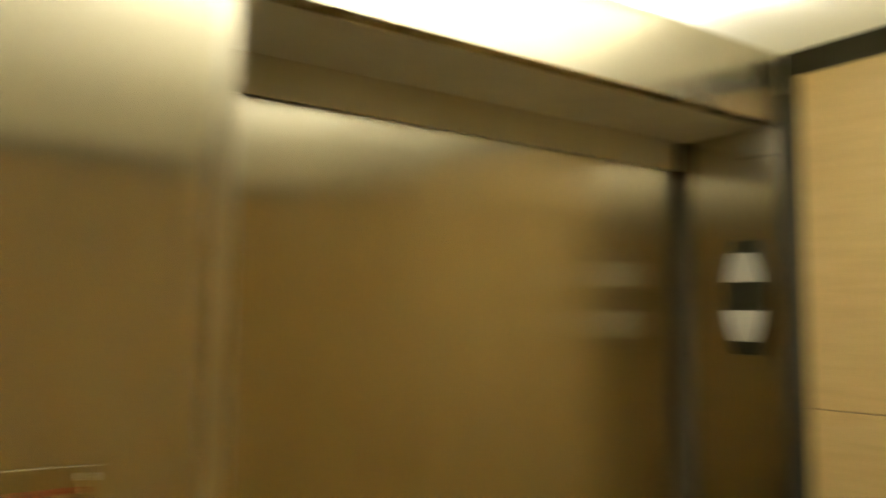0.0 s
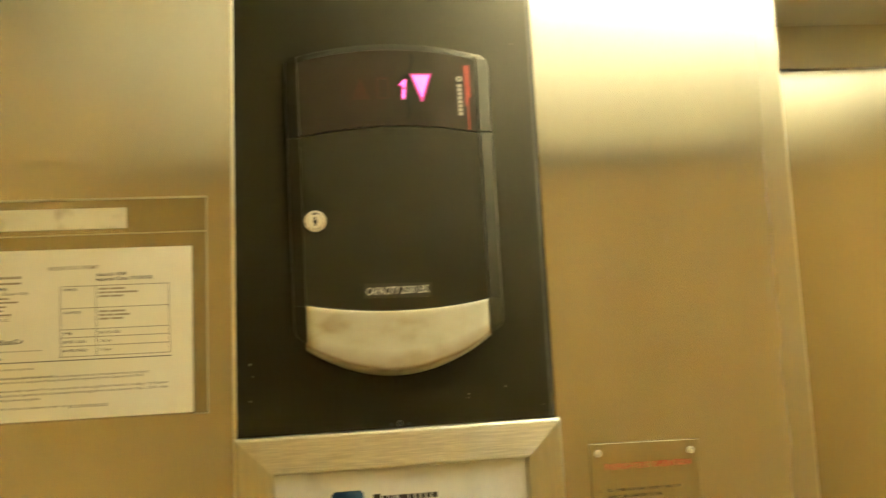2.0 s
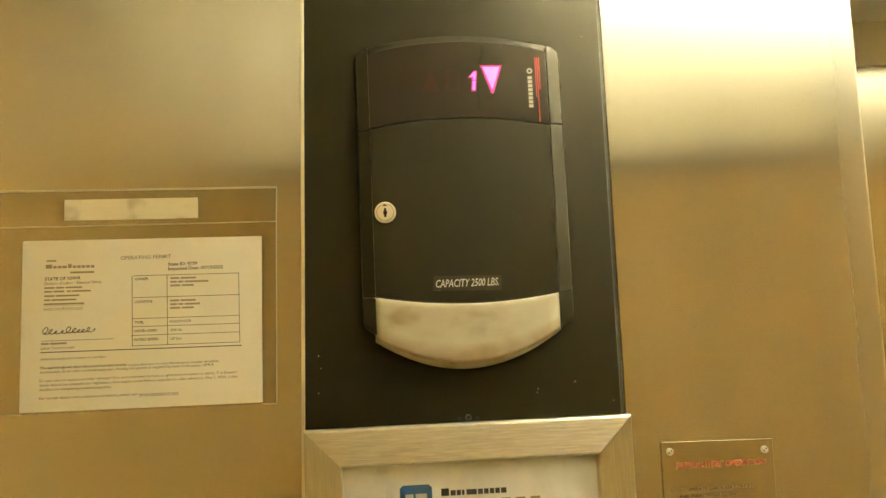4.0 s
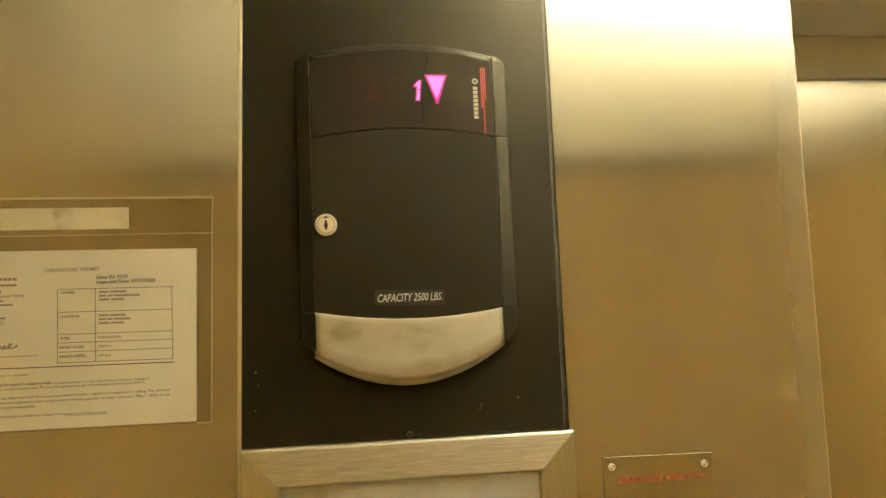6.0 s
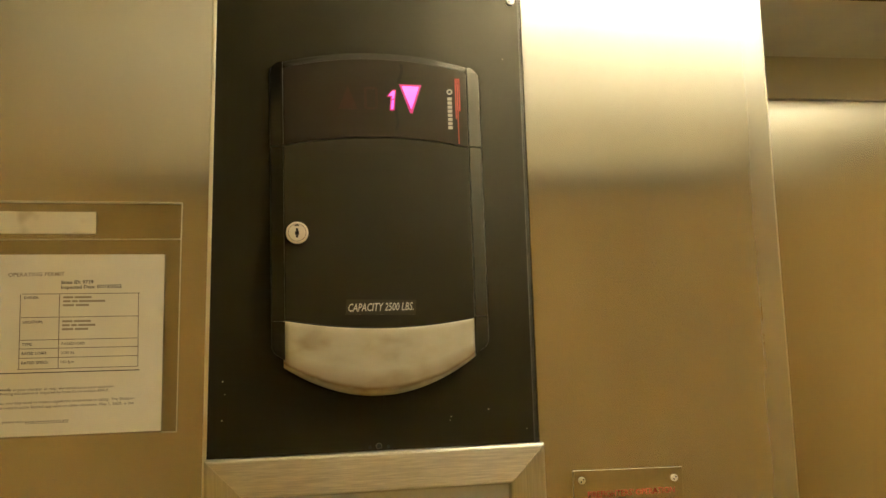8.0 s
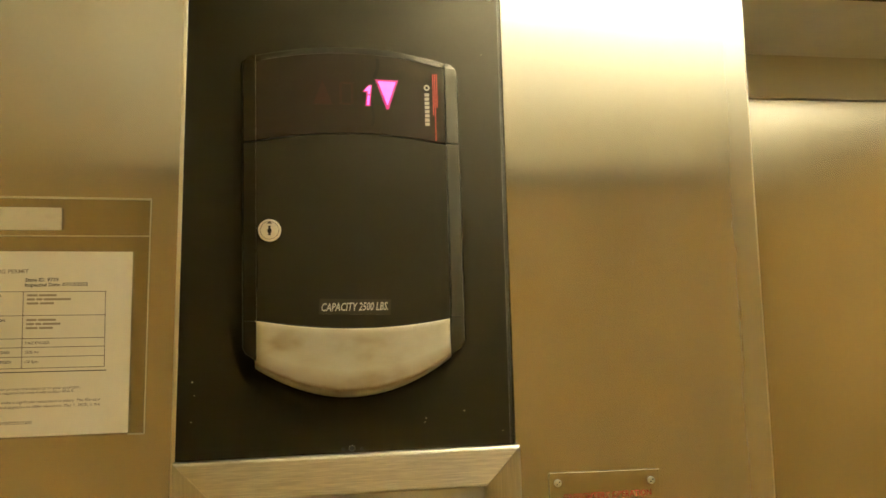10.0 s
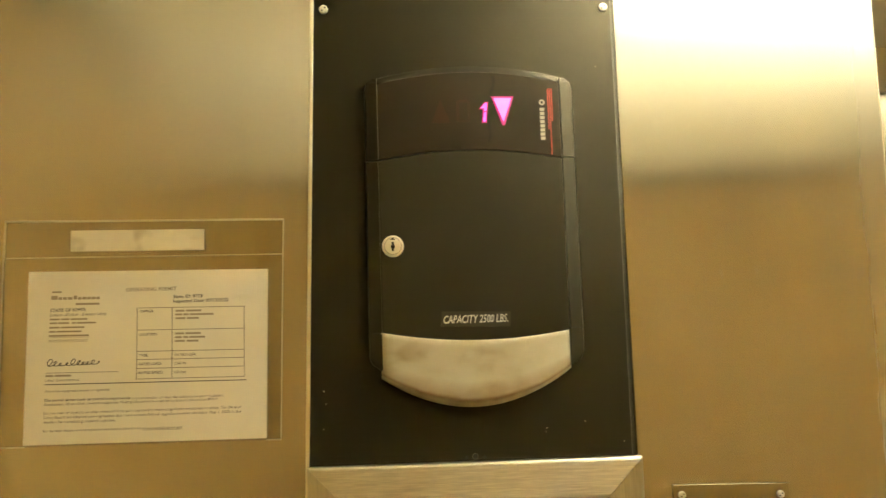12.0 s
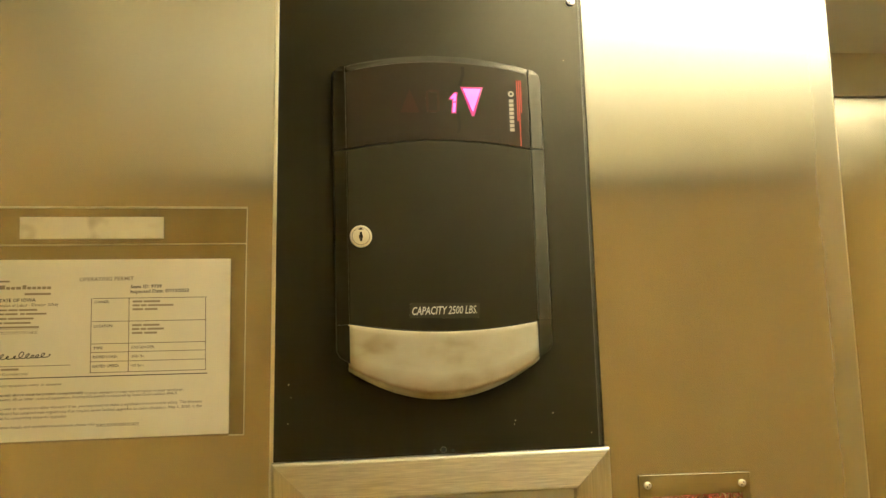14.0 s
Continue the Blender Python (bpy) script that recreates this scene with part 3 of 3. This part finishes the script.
# display contents
G = F - 0.0005
part("direction_arrow", prism([(-0.1335, 1.9958), (-0.1165, 1.9953), (-0.1246, 1.9722)], F + 0.0002, G - 0.0002), pink_glow, display, "lit magenta down arrow")
part("digit_segment", prism([(-0.1470, 1.9862), (-0.1424, 1.9910), (-0.1406, 1.9910), (-0.1414, 1.9834), (-0.1436, 1.9828), (-0.1432, 1.9860)], F + 0.0002, G - 0.0002), pink_glow, display, "lit magenta digit one")
part("digit_segment", prism([(-0.1438, 1.9812), (-0.1416, 1.9818), (-0.1425, 1.9724), (-0.1447, 1.9724)], F + 0.0002, G - 0.0002), pink_glow, display, "lit magenta digit one")
# Wider glowing plates draw the light bleed round the lit arrow and digit.
part("arrow_halo", prism([(-0.1362, 1.9978), (-0.1138, 1.9973), (-0.1234, 1.9682), (-0.1257, 1.9682)], F + 0.0003, F - 0.0002), pink_halo, display)
part("digit_halo", prism([(-0.1486, 1.9853), (-0.1428, 1.9922), (-0.1393, 1.9922), (-0.1403, 1.9830), (-0.1413, 1.9711), (-0.1461, 1.9711), (-0.1448, 1.9846)], F + 0.0003, F - 0.0002), pink_halo, display)
part("unlit_arrow", prism([(-0.1965, 1.9720), (-0.1775, 1.9720), (-0.1870, 1.9960)], F + 0.0002, F - 0.0001), unlit_red, display)
part("unlit_digit", bars([(-0.171, -0.1685, 1.973, 1.994), (-0.160, -0.1575, 1.973, 1.994), (-0.1685, -0.160, 1.9925, 1.995), (-0.1685, -0.160, 1.972, 1.9742)], F + 0.0002, F - 0.0001), unlit_red, display)
for first, last, half in ((0, 7, 0.0016), (14, 22, 0.0012)):
    crack = bmesh.new()
    before = None
    for i in range(first, last):
        cz = 2.0185 - 0.0032 * i
        cx = -0.1338 - 0.0003 * i + 0.0012 * math.sin(i * 0.75)
        now = (crack.verts.new((cx - half, F - 0.0001, cz)), crack.verts.new((cx + half, F - 0.0001, cz)))
        if before:
            crack.faces.new((before[0], before[1], now[1], now[0]))
        before = now
    part("hairline_mark", crack, hair_dark, display, "thin dark wavy mark")
for x0, x1, z0, z1 in ((-0.0800, -0.0790, 1.9630, 2.0045), (-0.0781, -0.0771, 1.9375, 2.0045), (-0.0762, -0.0752, 1.9710, 2.0045)):
    part("stripe", bars([(x0, x1, z0, z1)], F + 0.0002, G), print_red, display, "thin red printed stripe")
name_marks = [(-0.0880, -0.0835, 1.9525 + 0.0042 * i, 1.9525 + 0.0042 * i + 0.0031) for i in range(8)]
for mark_bar in name_marks:
    part("maker_mark", bars([mark_bar], F + 0.0002, G), print_white, display, "white printed maker mark")
ring_pts = 20
ring_bm = bmesh.new()
ro = [ring_bm.verts.new((-0.0857 + 0.0030 * math.cos(6.2832 * i / ring_pts), G, 1.9905 + 0.0030 * math.sin(6.2832 * i / ring_pts))) for i in range(ring_pts)]
ri = [ring_bm.verts.new((-0.0857 + 0.0014 * math.cos(6.2832 * i / ring_pts), G, 1.9905 + 0.0014 * math.sin(6.2832 * i / ring_pts))) for i in range(ring_pts)]
for i in range(ring_pts):
    ring_bm.faces.new((ro[i], ro[(i + 1) % ring_pts], ri[(i + 1) % ring_pts], ri[i]))
part("maker_ring", ring_bm, print_white, display)

# ---------------------------------------------------------------- permit in its clear sleeve
permit = tagged(empty("permit_paper", (-0.476, -0.001, 1.752)), "white printed operating permit sheet on a clear holder", "document")
PAP = ((-0.5905, 1.8360), (-0.3605, 1.8325), (-0.3630, 1.6700), (-0.5925, 1.6710))


def sheet_mesh(corners, y, thick, nx=16, nz=10, wave=0.0006):
    (ax, az), (bx, bz), (cx, cz), (dx, dz) = corners
    bm = bmesh.new()
    layers = []
    for off in (0.0, thick):
        g = []
        for j in range(nz + 1):
            v = j / nz
            for i in range(nx + 1):
                u = i / nx
                x = (ax * (1 - u) + bx * u) * (1 - v) + (dx * (1 - u) + cx * u) * v
                z = (az * (1 - u) + bz * u) * (1 - v) + (dz * (1 - u) + cz * u) * v
                g.append(bm.verts.new((x, y - off + wave * noise.noise(Vector((u * 3, v * 2, 1.7))) * min(1, 6 * u * (1 - u)), z)))
        layers.append(g)
    w = nx + 1
    for g in layers:
        for j in range(nz):
            for i in range(nx):
                bm.faces.new((g[j * w + i], g[j * w + i + 1], g[(j + 1) * w + i + 1], g[(j + 1) * w + i]))
    loop = list(range(w)) + [j * w + nx for j in range(1, nz + 1)] + [nz * w + i for i in range(nx - 1, -1, -1)] + [j * w for j in range(nz - 1, 0, -1)]
    for a, b in zip(loop, loop[1:] + loop[:1]):
        bm.faces.new((layers[0][a], layers[0][b], layers[1][b], layers[1][a]))
    return bm


local(part("sheet", sheet_mesh(PAP, -0.0037, 0.0003, wave=0.0003), paper, permit, "white paper sheet, slightly wavy"), permit)
PY = -0.0044


def at_sheet(px, py):
    """A place on the permit from its own grid of 747 by 545 units, from the top left corner."""
    u, v = px / 747, py / 545
    (ax, az), (bx, bz), (cx, cz), (dx, dz) = PAP
    return ((ax * (1 - u) + bx * u) * (1 - v) + (dx * (1 - u) + cx * u) * v, (az * (1 - u) + bz * u) * (1 - v) + (dz * (1 - u) + cz * u) * v)


MM = 0.230 / 747


def line(body, px, py, width, cap=8.0, mat=None, bold=0.0):
    x, z = at_sheet(px, py)
    local(lettering("printed_line", body, x, z - cap * MM / 2, cap * MM, width * MM, PY, mat or ink_soft, permit, bold=bold), permit)


def strokes(rects, mat=None, name="printed_bar"):
    for px0, px1, py, h in rects:
        x0, z = at_sheet(px0, py)
        x1, z1 = at_sheet(px1, py)
        k = h * MM / 2
        local(part(name, prism([(x0, z - k), (x1, z1 - k), (x1, z1 + k), (x0, z + k)], PY + 0.0002, PY), mat or ink_soft, permit), permit)


line("OPERATING PERMIT", 303, 62, 158, 11.5, ink_light, 0.014)
line("State ID: 9739", 452, 86, 91, 10, ink_dark, 0.015)
line("Inspected Date: 07/13/2022", 452, 101, 172, 10, ink_dark, 0.015)
strokes([(74, 104, 66, 5), (148, 222, 105, 6)], ink_light, "agency_mark")
strokes([(72, 92, 84, 12), (95, 106, 86.5, 8), (109, 120, 86.5, 8), (123, 137, 86.5, 8), (141, 152, 84, 12), (155, 166, 86.5, 8), (169, 180, 86.5, 8), (183, 194, 86.5, 8), (197, 208, 86.5, 8), (211, 222, 86.5, 8)], ink_light, "agency_mark")
line("STATE OF IOWA", 70, 124, 110, 10, ink_dark, 0.015)
line("Division of Labor - Elevator Safety", 69, 139, 176, 9)
strokes([(69, 100, 153, 5), (104, 130, 153, 5), (134, 185, 153, 5), (69, 92, 165, 5), (96, 130, 165, 5), (138, 150, 165, 5), (154, 212, 165, 5),
         (69, 100, 179, 5), (104, 176, 179, 5), (69, 88, 192, 5), (92, 168, 192, 5), (68, 192, 205, 5)], ink_light)
line("www.iowaelevators.gov", 68, 219, 120, 7, ink_light)
strokes([(68, 192, 210.5, 1), (68, 188, 224.5, 1)], ink_light, "underline")
pen = []
for i in range(241):
    u = i / 240
    tall = 8 + 13 * math.exp(-((u - 0.06) / 0.07) ** 2) + 12 * math.exp(-((u - 0.52) / 0.07) ** 2) + 5 * math.exp(-((u - 0.85) / 0.05) ** 2)
    a = 2 * math.pi * (9.5 * u + 0.22 * math.sin(9 * u))
    pen.append(at_sheet(68 + 158 * u + (4.5 + 0.35 * tall) * math.sin(a), 296 - 4 * u - tall * (0.55 - 0.55 * math.cos(a + 0.5)) + 5))
sig = bmesh.new()
prev = None
for (xa_, za_), (xb_, zb_) in zip(pen, pen[1:]):
    dx, dz = xb_ - xa_, zb_ - za_
    k = 0.00038 / max(1e-6, math.hypot(dx, dz))
    pair = (sig.verts.new((xa_ - dz * k, PY, za_ + dx * k)), sig.verts.new((xa_ + dz * k, PY, za_ - dx * k)))
    if prev:
        sig.faces.new((prev[0], pair[0], pair[1], prev[1]))
    prev = pair
local(part("ink_scribble", sig, ink_dark, permit, "black pen flourish"), permit)
strokes([(62, 285, 322, 1.4)], ink_soft, "rule")
strokes([(62, 86, 331, 6), (90, 140, 331, 6)], ink_bar)
line("Labor Commissioner", 62, 345, 105, 8)
strokes([(344, 677, 121, 1.6), (343, 677, 192, 1.6), (341, 676, 260, 1.6), (340, 676, 286, 1.6), (339, 676, 314, 1.6), (338, 675, 347, 1.6)], ink_soft, "table_rule")
upright = []
for px in (342, 451, 676):
    x0, z0 = at_sheet(px, 121)
    x1, z1 = at_sheet(px - 2, 347)
    upright.append(((x0 + x1) / 2 - 0.00025, (x0 + x1) / 2 + 0.00025, z1, z0))
for bar in upright:
    local(part("table_rule", bars([bar], PY + 0.0002, PY), ink_soft, permit), permit)
for body, py, w in (("OWNER:", 132, 42), ("LOCATION:", 206, 55), ("TYPE:", 273, 28), ("RATED LOAD:", 300, 70), ("RATED SPEED:", 328, 75)):
    line(body, 349, py, w, 8, ink_dark, 0.01)
strokes([(459, 487, 132, 6), (491, 539, 132, 6), (459, 480, 144, 6), (484, 500, 144, 6), (504, 578, 144, 6), (459, 490, 156, 6), (495, 532, 156, 6),
         (459, 487, 205, 6), (491, 539, 205, 6), (459, 480, 217, 6), (484, 500, 217, 6), (504, 552, 217, 6), (459, 490, 229, 6), (495, 532, 229, 6)], ink_bar)
line("PASSENGER", 459, 273, 66, 8)
line("2500 lbs", 459, 300, 36, 8)
line("100 fpm", 459, 328, 36, 8)
strokes([(60, 682, 358, 2.4)], ink_dark, "rule")
line("Attention equipment owner or operator", 61, 379, 200, 7.5)
line("The permit above must be posted conspicuously", 60, 407, 265, 8, ink_dark, 0.012)
line("in your elevator or near the entrance to your escalator,", 330, 407, 282, 8)
line("dumbwaiter, lift or other covered equipment. Posting this permit is required by Iowa Code section 89A.9.", 60, 420, 535, 8)
line("Do you own or operate an older elevator? If so, you may need to make a significant investment in safety. The Elevator", 60, 447, 608, 8)
line("Safety Board has adopted new regulations that require some limited upgrades to older elevators. May 1, 2020, is the", 60, 461, 606, 8)
line("deadline for completing required upgrades.", 60, 475, 220, 8)
line("For further details and compliance assistance, please visit", 60, 502, 300, 8)
line("www.iowaelevators.gov", 364, 502, 122, 8)
strokes([(364, 486, 508, 1)], ink_soft, "underline")

sleeve = tagged(empty("document_holder", (-0.481, -0.001, 1.778)), "clear acrylic document holder fixed on brushed steel", "document holder")


def pane(name, corners, y0, y1, mat):
    ob = local(part(name, prism(corners, y0, y1), mat, sleeve), sleeve)
    return ob


clear = pane("pocket", [(-0.6185, 1.6690), (-0.3495, 1.6680), (-0.3460, 1.8470), (-0.6160, 1.8500)], -0.0004, -0.0030, acrylic)
clear.visible_shadow = False
clear2 = pane("header_strip", [(-0.6160, 1.8508), (-0.3460, 1.8478), (-0.3450, 1.8815), (-0.6150, 1.8865)], -0.0004, -0.0030, acrylic)
clear2.visible_shadow = False
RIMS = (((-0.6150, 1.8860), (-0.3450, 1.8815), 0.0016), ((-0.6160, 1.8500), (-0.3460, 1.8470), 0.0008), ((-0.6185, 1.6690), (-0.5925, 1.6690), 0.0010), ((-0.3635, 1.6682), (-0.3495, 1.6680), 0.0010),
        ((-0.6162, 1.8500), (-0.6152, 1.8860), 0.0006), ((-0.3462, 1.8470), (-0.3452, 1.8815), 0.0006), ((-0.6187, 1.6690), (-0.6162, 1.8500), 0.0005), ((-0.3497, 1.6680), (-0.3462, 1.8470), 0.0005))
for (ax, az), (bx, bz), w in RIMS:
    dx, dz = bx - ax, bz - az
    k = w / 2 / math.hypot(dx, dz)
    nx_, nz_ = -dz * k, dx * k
    local(part("rim", prism([(ax - nx_, az - nz_), (bx - nx_, bz - nz_), (bx + nx_, bz + nz_), (ax + nx_, az + nz_)], -0.0002, -0.0033), acrylic_edge_light, sleeve, "acrylic edge with caught light painted pale"), sleeve)

strip = tagged(finish("label_strip", sheet_mesh(((-0.5515, 1.8755), (-0.4225, 1.8735), (-0.4225, 1.8530), (-0.5515, 1.8550)), -0.0031, 0.0003, 14, 4, 0.0), label_tape), "blank cream paper label with faint stains", "label")

# ---------------------------------------------------------------- poster frame
poster = tagged(empty("poster_frame", (-0.1625, 0.0, 1.44)), "brushed steel snap frame holding a marbled hotel poster", "poster frame")
OX0, OX1, OZ0, OZ1, FW = -0.3242, -0.0028, 1.195, 1.6413, 0.0366


def rail(outer_a, outer_b, inner_b, inner_a, mat):
    """One mitred frame member, its face sloping a little towards the poster."""
    bm = bmesh.new()
    a, b, c, d = outer_a, outer_b, inner_b, inner_a
    backs = [bm.verts.new((p[0], -0.0023, p[1])) for p in (a, b, c, d)]
    fronts = [bm.verts.new((p[0], y, p[1])) for p, y in ((a, -0.0105), (b, -0.0105), (c, -0.0150), (d, -0.0150))]
    bm.faces.new(backs)
    f = bm.faces.new(fronts)
    for i in range(4):
        bm.faces.new((backs[i], backs[(i + 1) % 4], fronts[(i + 1) % 4], fronts[i]))
    outer = [e for e in f.edges if set(e.verts) == {fronts[0], fronts[1]}]
    inner = [e for e in f.edges if set(e.verts) == {fronts[2], fronts[3]}]
    bmesh.ops.bevel(bm, geom=outer + inner, offset=0.0030, segments=3, affect="EDGES", profile=0.5)
    return bm


o = [(OX0, OZ1), (OX1, OZ1), (OX1, OZ0), (OX0, OZ0)]
q = [(OX0 + FW, OZ1 - FW), (OX1 - FW, OZ1 - FW), (OX1 - FW, OZ0 + FW), (OX0 + FW, OZ0 + FW)]
g = 0.00025
for i, mat in enumerate((steel_rail, steel_stile, steel_rail, steel_stile)):
    j = (i + 1) % 4
    cx, cz = (o[i][0] + o[j][0]) / 2, (o[i][1] + o[j][1]) / 2
    ends = [o[i], o[j], q[j], q[i]]
    along = (1, 0) if i % 2 == 0 else (0, 1)
    ends = [(p[0] - math.copysign(g, p[0] - cx) * along[0], p[1] - math.copysign(g, p[1] - cz) * along[1]) for p in ends]
    local(part("frame_rail", rail(*ends, mat), mat, poster, "mitred brushed steel frame rail"), poster)
print_sheet = local(part("poster", box(OX0 + 0.02, OX1 - 0.02, -0.0050, -0.0024, OZ0 + 0.02, OZ1 - 0.02), poster_paper, poster, "pale marbled poster print"), poster)
lg = [(-0.2335 + dx, 1.552 + dz) for dx, dz in ((0.003, 0), (0.028, 0), (0.031, 0.003), (0.031, 0.029), (0.028, 0.032), (0.003, 0.032), (0, 0.029), (0, 0.003))]
mark = part("logo_square", prism(lg, -0.0050, -0.0054), ink_blue, print_sheet, "dark blue rounded logo square")
for bar in ((-0.2285, -0.2205, 1.5660, 1.5755), (-0.2185, -0.2075, 1.5660, 1.5755), (-0.2300, -0.2060, 1.5600, 1.5608)):
    part("logo_bar", bars([bar], -0.0053, -0.0056), print_white, mark, "white printed logo bar")
for x0, x1 in ((-0.1935, -0.1860), (-0.1845, -0.1795), (-0.1785, -0.1745), (-0.1735, -0.1710), (-0.1690, -0.1590), (-0.1578, -0.1530), (-0.1518, -0.1475), (-0.1463, -0.1420), (-0.1408, -0.1365), (-0.1353, -0.1300)):
    part("title_bar", bars([(x0, x1, 1.5722, 1.5772 if x1 > -0.184 else 1.5792)], -0.0049, -0.0054), ink_dark, print_sheet, "dark printed title bar")
for i in range(7):
    part("title_bar", bars([(-0.1935 + 0.0145 * i, -0.1935 + 0.0145 * i + 0.0092, 1.5530, 1.5675)], -0.0049, -0.0054), ink_gold, print_sheet, "gold printed title bar")

# ---------------------------------------------------------------- instruction plate
sign = tagged(empty("instruction_plate", (0.084, 0.0, 1.53)), "steel plate engraved with red and dark firefighter instructions", "sign")
body_plate = local(part("plate", prism([(0.0255, 1.440), (0.1385, 1.440), (0.1405, 1.6098), (0.0268, 1.6118)], -0.0004, -0.0024, 0.0005), steel_plate, sign), sign)
for sx, sz in ((0.0350, 1.6020), (0.1312, 1.5995)):
    screw(sx, sz, -0.0024, 0.0036, body_plate)
SY = -0.0026
for body, x, z, cap, w, mat, bold in (
        ("FIREFIGHTERS' OPERATION", 0.0405, 1.5850, 0.0058, 0.0905, ink_red, 0.012),
        ("1.", 0.0338, 1.5633, 0.0027, 0.0018, ink_plate, 0.012), ("TO OPERATE CAR, INSERT FIRE KEY", 0.0415, 1.5633, 0.0027, 0.0785, ink_plate, 0.012),
        ("AND TURN SWITCH TO ON.", 0.0418, 1.5568, 0.0027, 0.0575, ink_plate, 0.012),
        ("2.", 0.0340, 1.5462, 0.0027, 0.0022, ink_plate, 0.012), ("PRESS CALL BUTTON FOR DESIRED FLOOR", 0.0420, 1.5462, 0.0027, 0.0940, ink_plate, 0.012),
        ("3.", 0.0342, 1.5375, 0.0027, 0.0022, ink_plate, 0.012), ("TO CANCEL FLOOR SELECTION, PRESS", 0.0422, 1.5375, 0.0027, 0.0850, ink_plate, 0.012)):
    part_line = lettering("engraved_line", body, x, z, cap, w, SY, mat, sign, bold=bold)
    local(part_line, sign)

# ---------------------------------------------------------------- direction lantern on the jamb
lantern = tagged(empty("direction_lantern", (JAMB, 0.068, 1.798)), "black direction lantern with two white lenses on jamb", "indicator light")


def side_plate(outline, x0, x1, bevel=0.0):
    """A plate of that outline in y and z on the jamb's face, from x0 out to x1."""
    bm = prism(outline, x0, x1, bevel)
    for v in bm.verts:
        v.co = (v.co.y, v.co.x, v.co.z)
    return bm


LY, LZ = 0.068, 1.798


def barrel(half, z0, z1, wide, tight, n=14):
    """A barrel-sided outline: wide at mid-height, narrower at its ends."""
    zs = span(z0, z1, n)
    def w(z):
        return tight + (wide - tight) * (1 - ((z - LZ) / half) ** 2)
    return [(LY - w(z), z) for z in zs] + [(LY + w(z), z) for z in reversed(zs)]


local(part("bezel", side_plate(barrel(0.112, LZ - 0.108, LZ + 0.108, 0.046, 0.026), JAMB, JAMB - 0.010, 0.003), black_side, lantern, "black barrel-shaped bezel"), lantern)
local(part("lens", side_plate(barrel(0.112, LZ + 0.029, LZ + 0.084, 0.040, 0.008), JAMB - 0.006, JAMB - 0.014, 0.003), lantern_lens, lantern, "white up lens"), lantern)
local(part("lens", side_plate(barrel(0.112, LZ - 0.083, LZ - 0.025, 0.040, 0.008), JAMB - 0.006, JAMB - 0.014, 0.003), lantern_lens, lantern, "white down lens"), lantern)
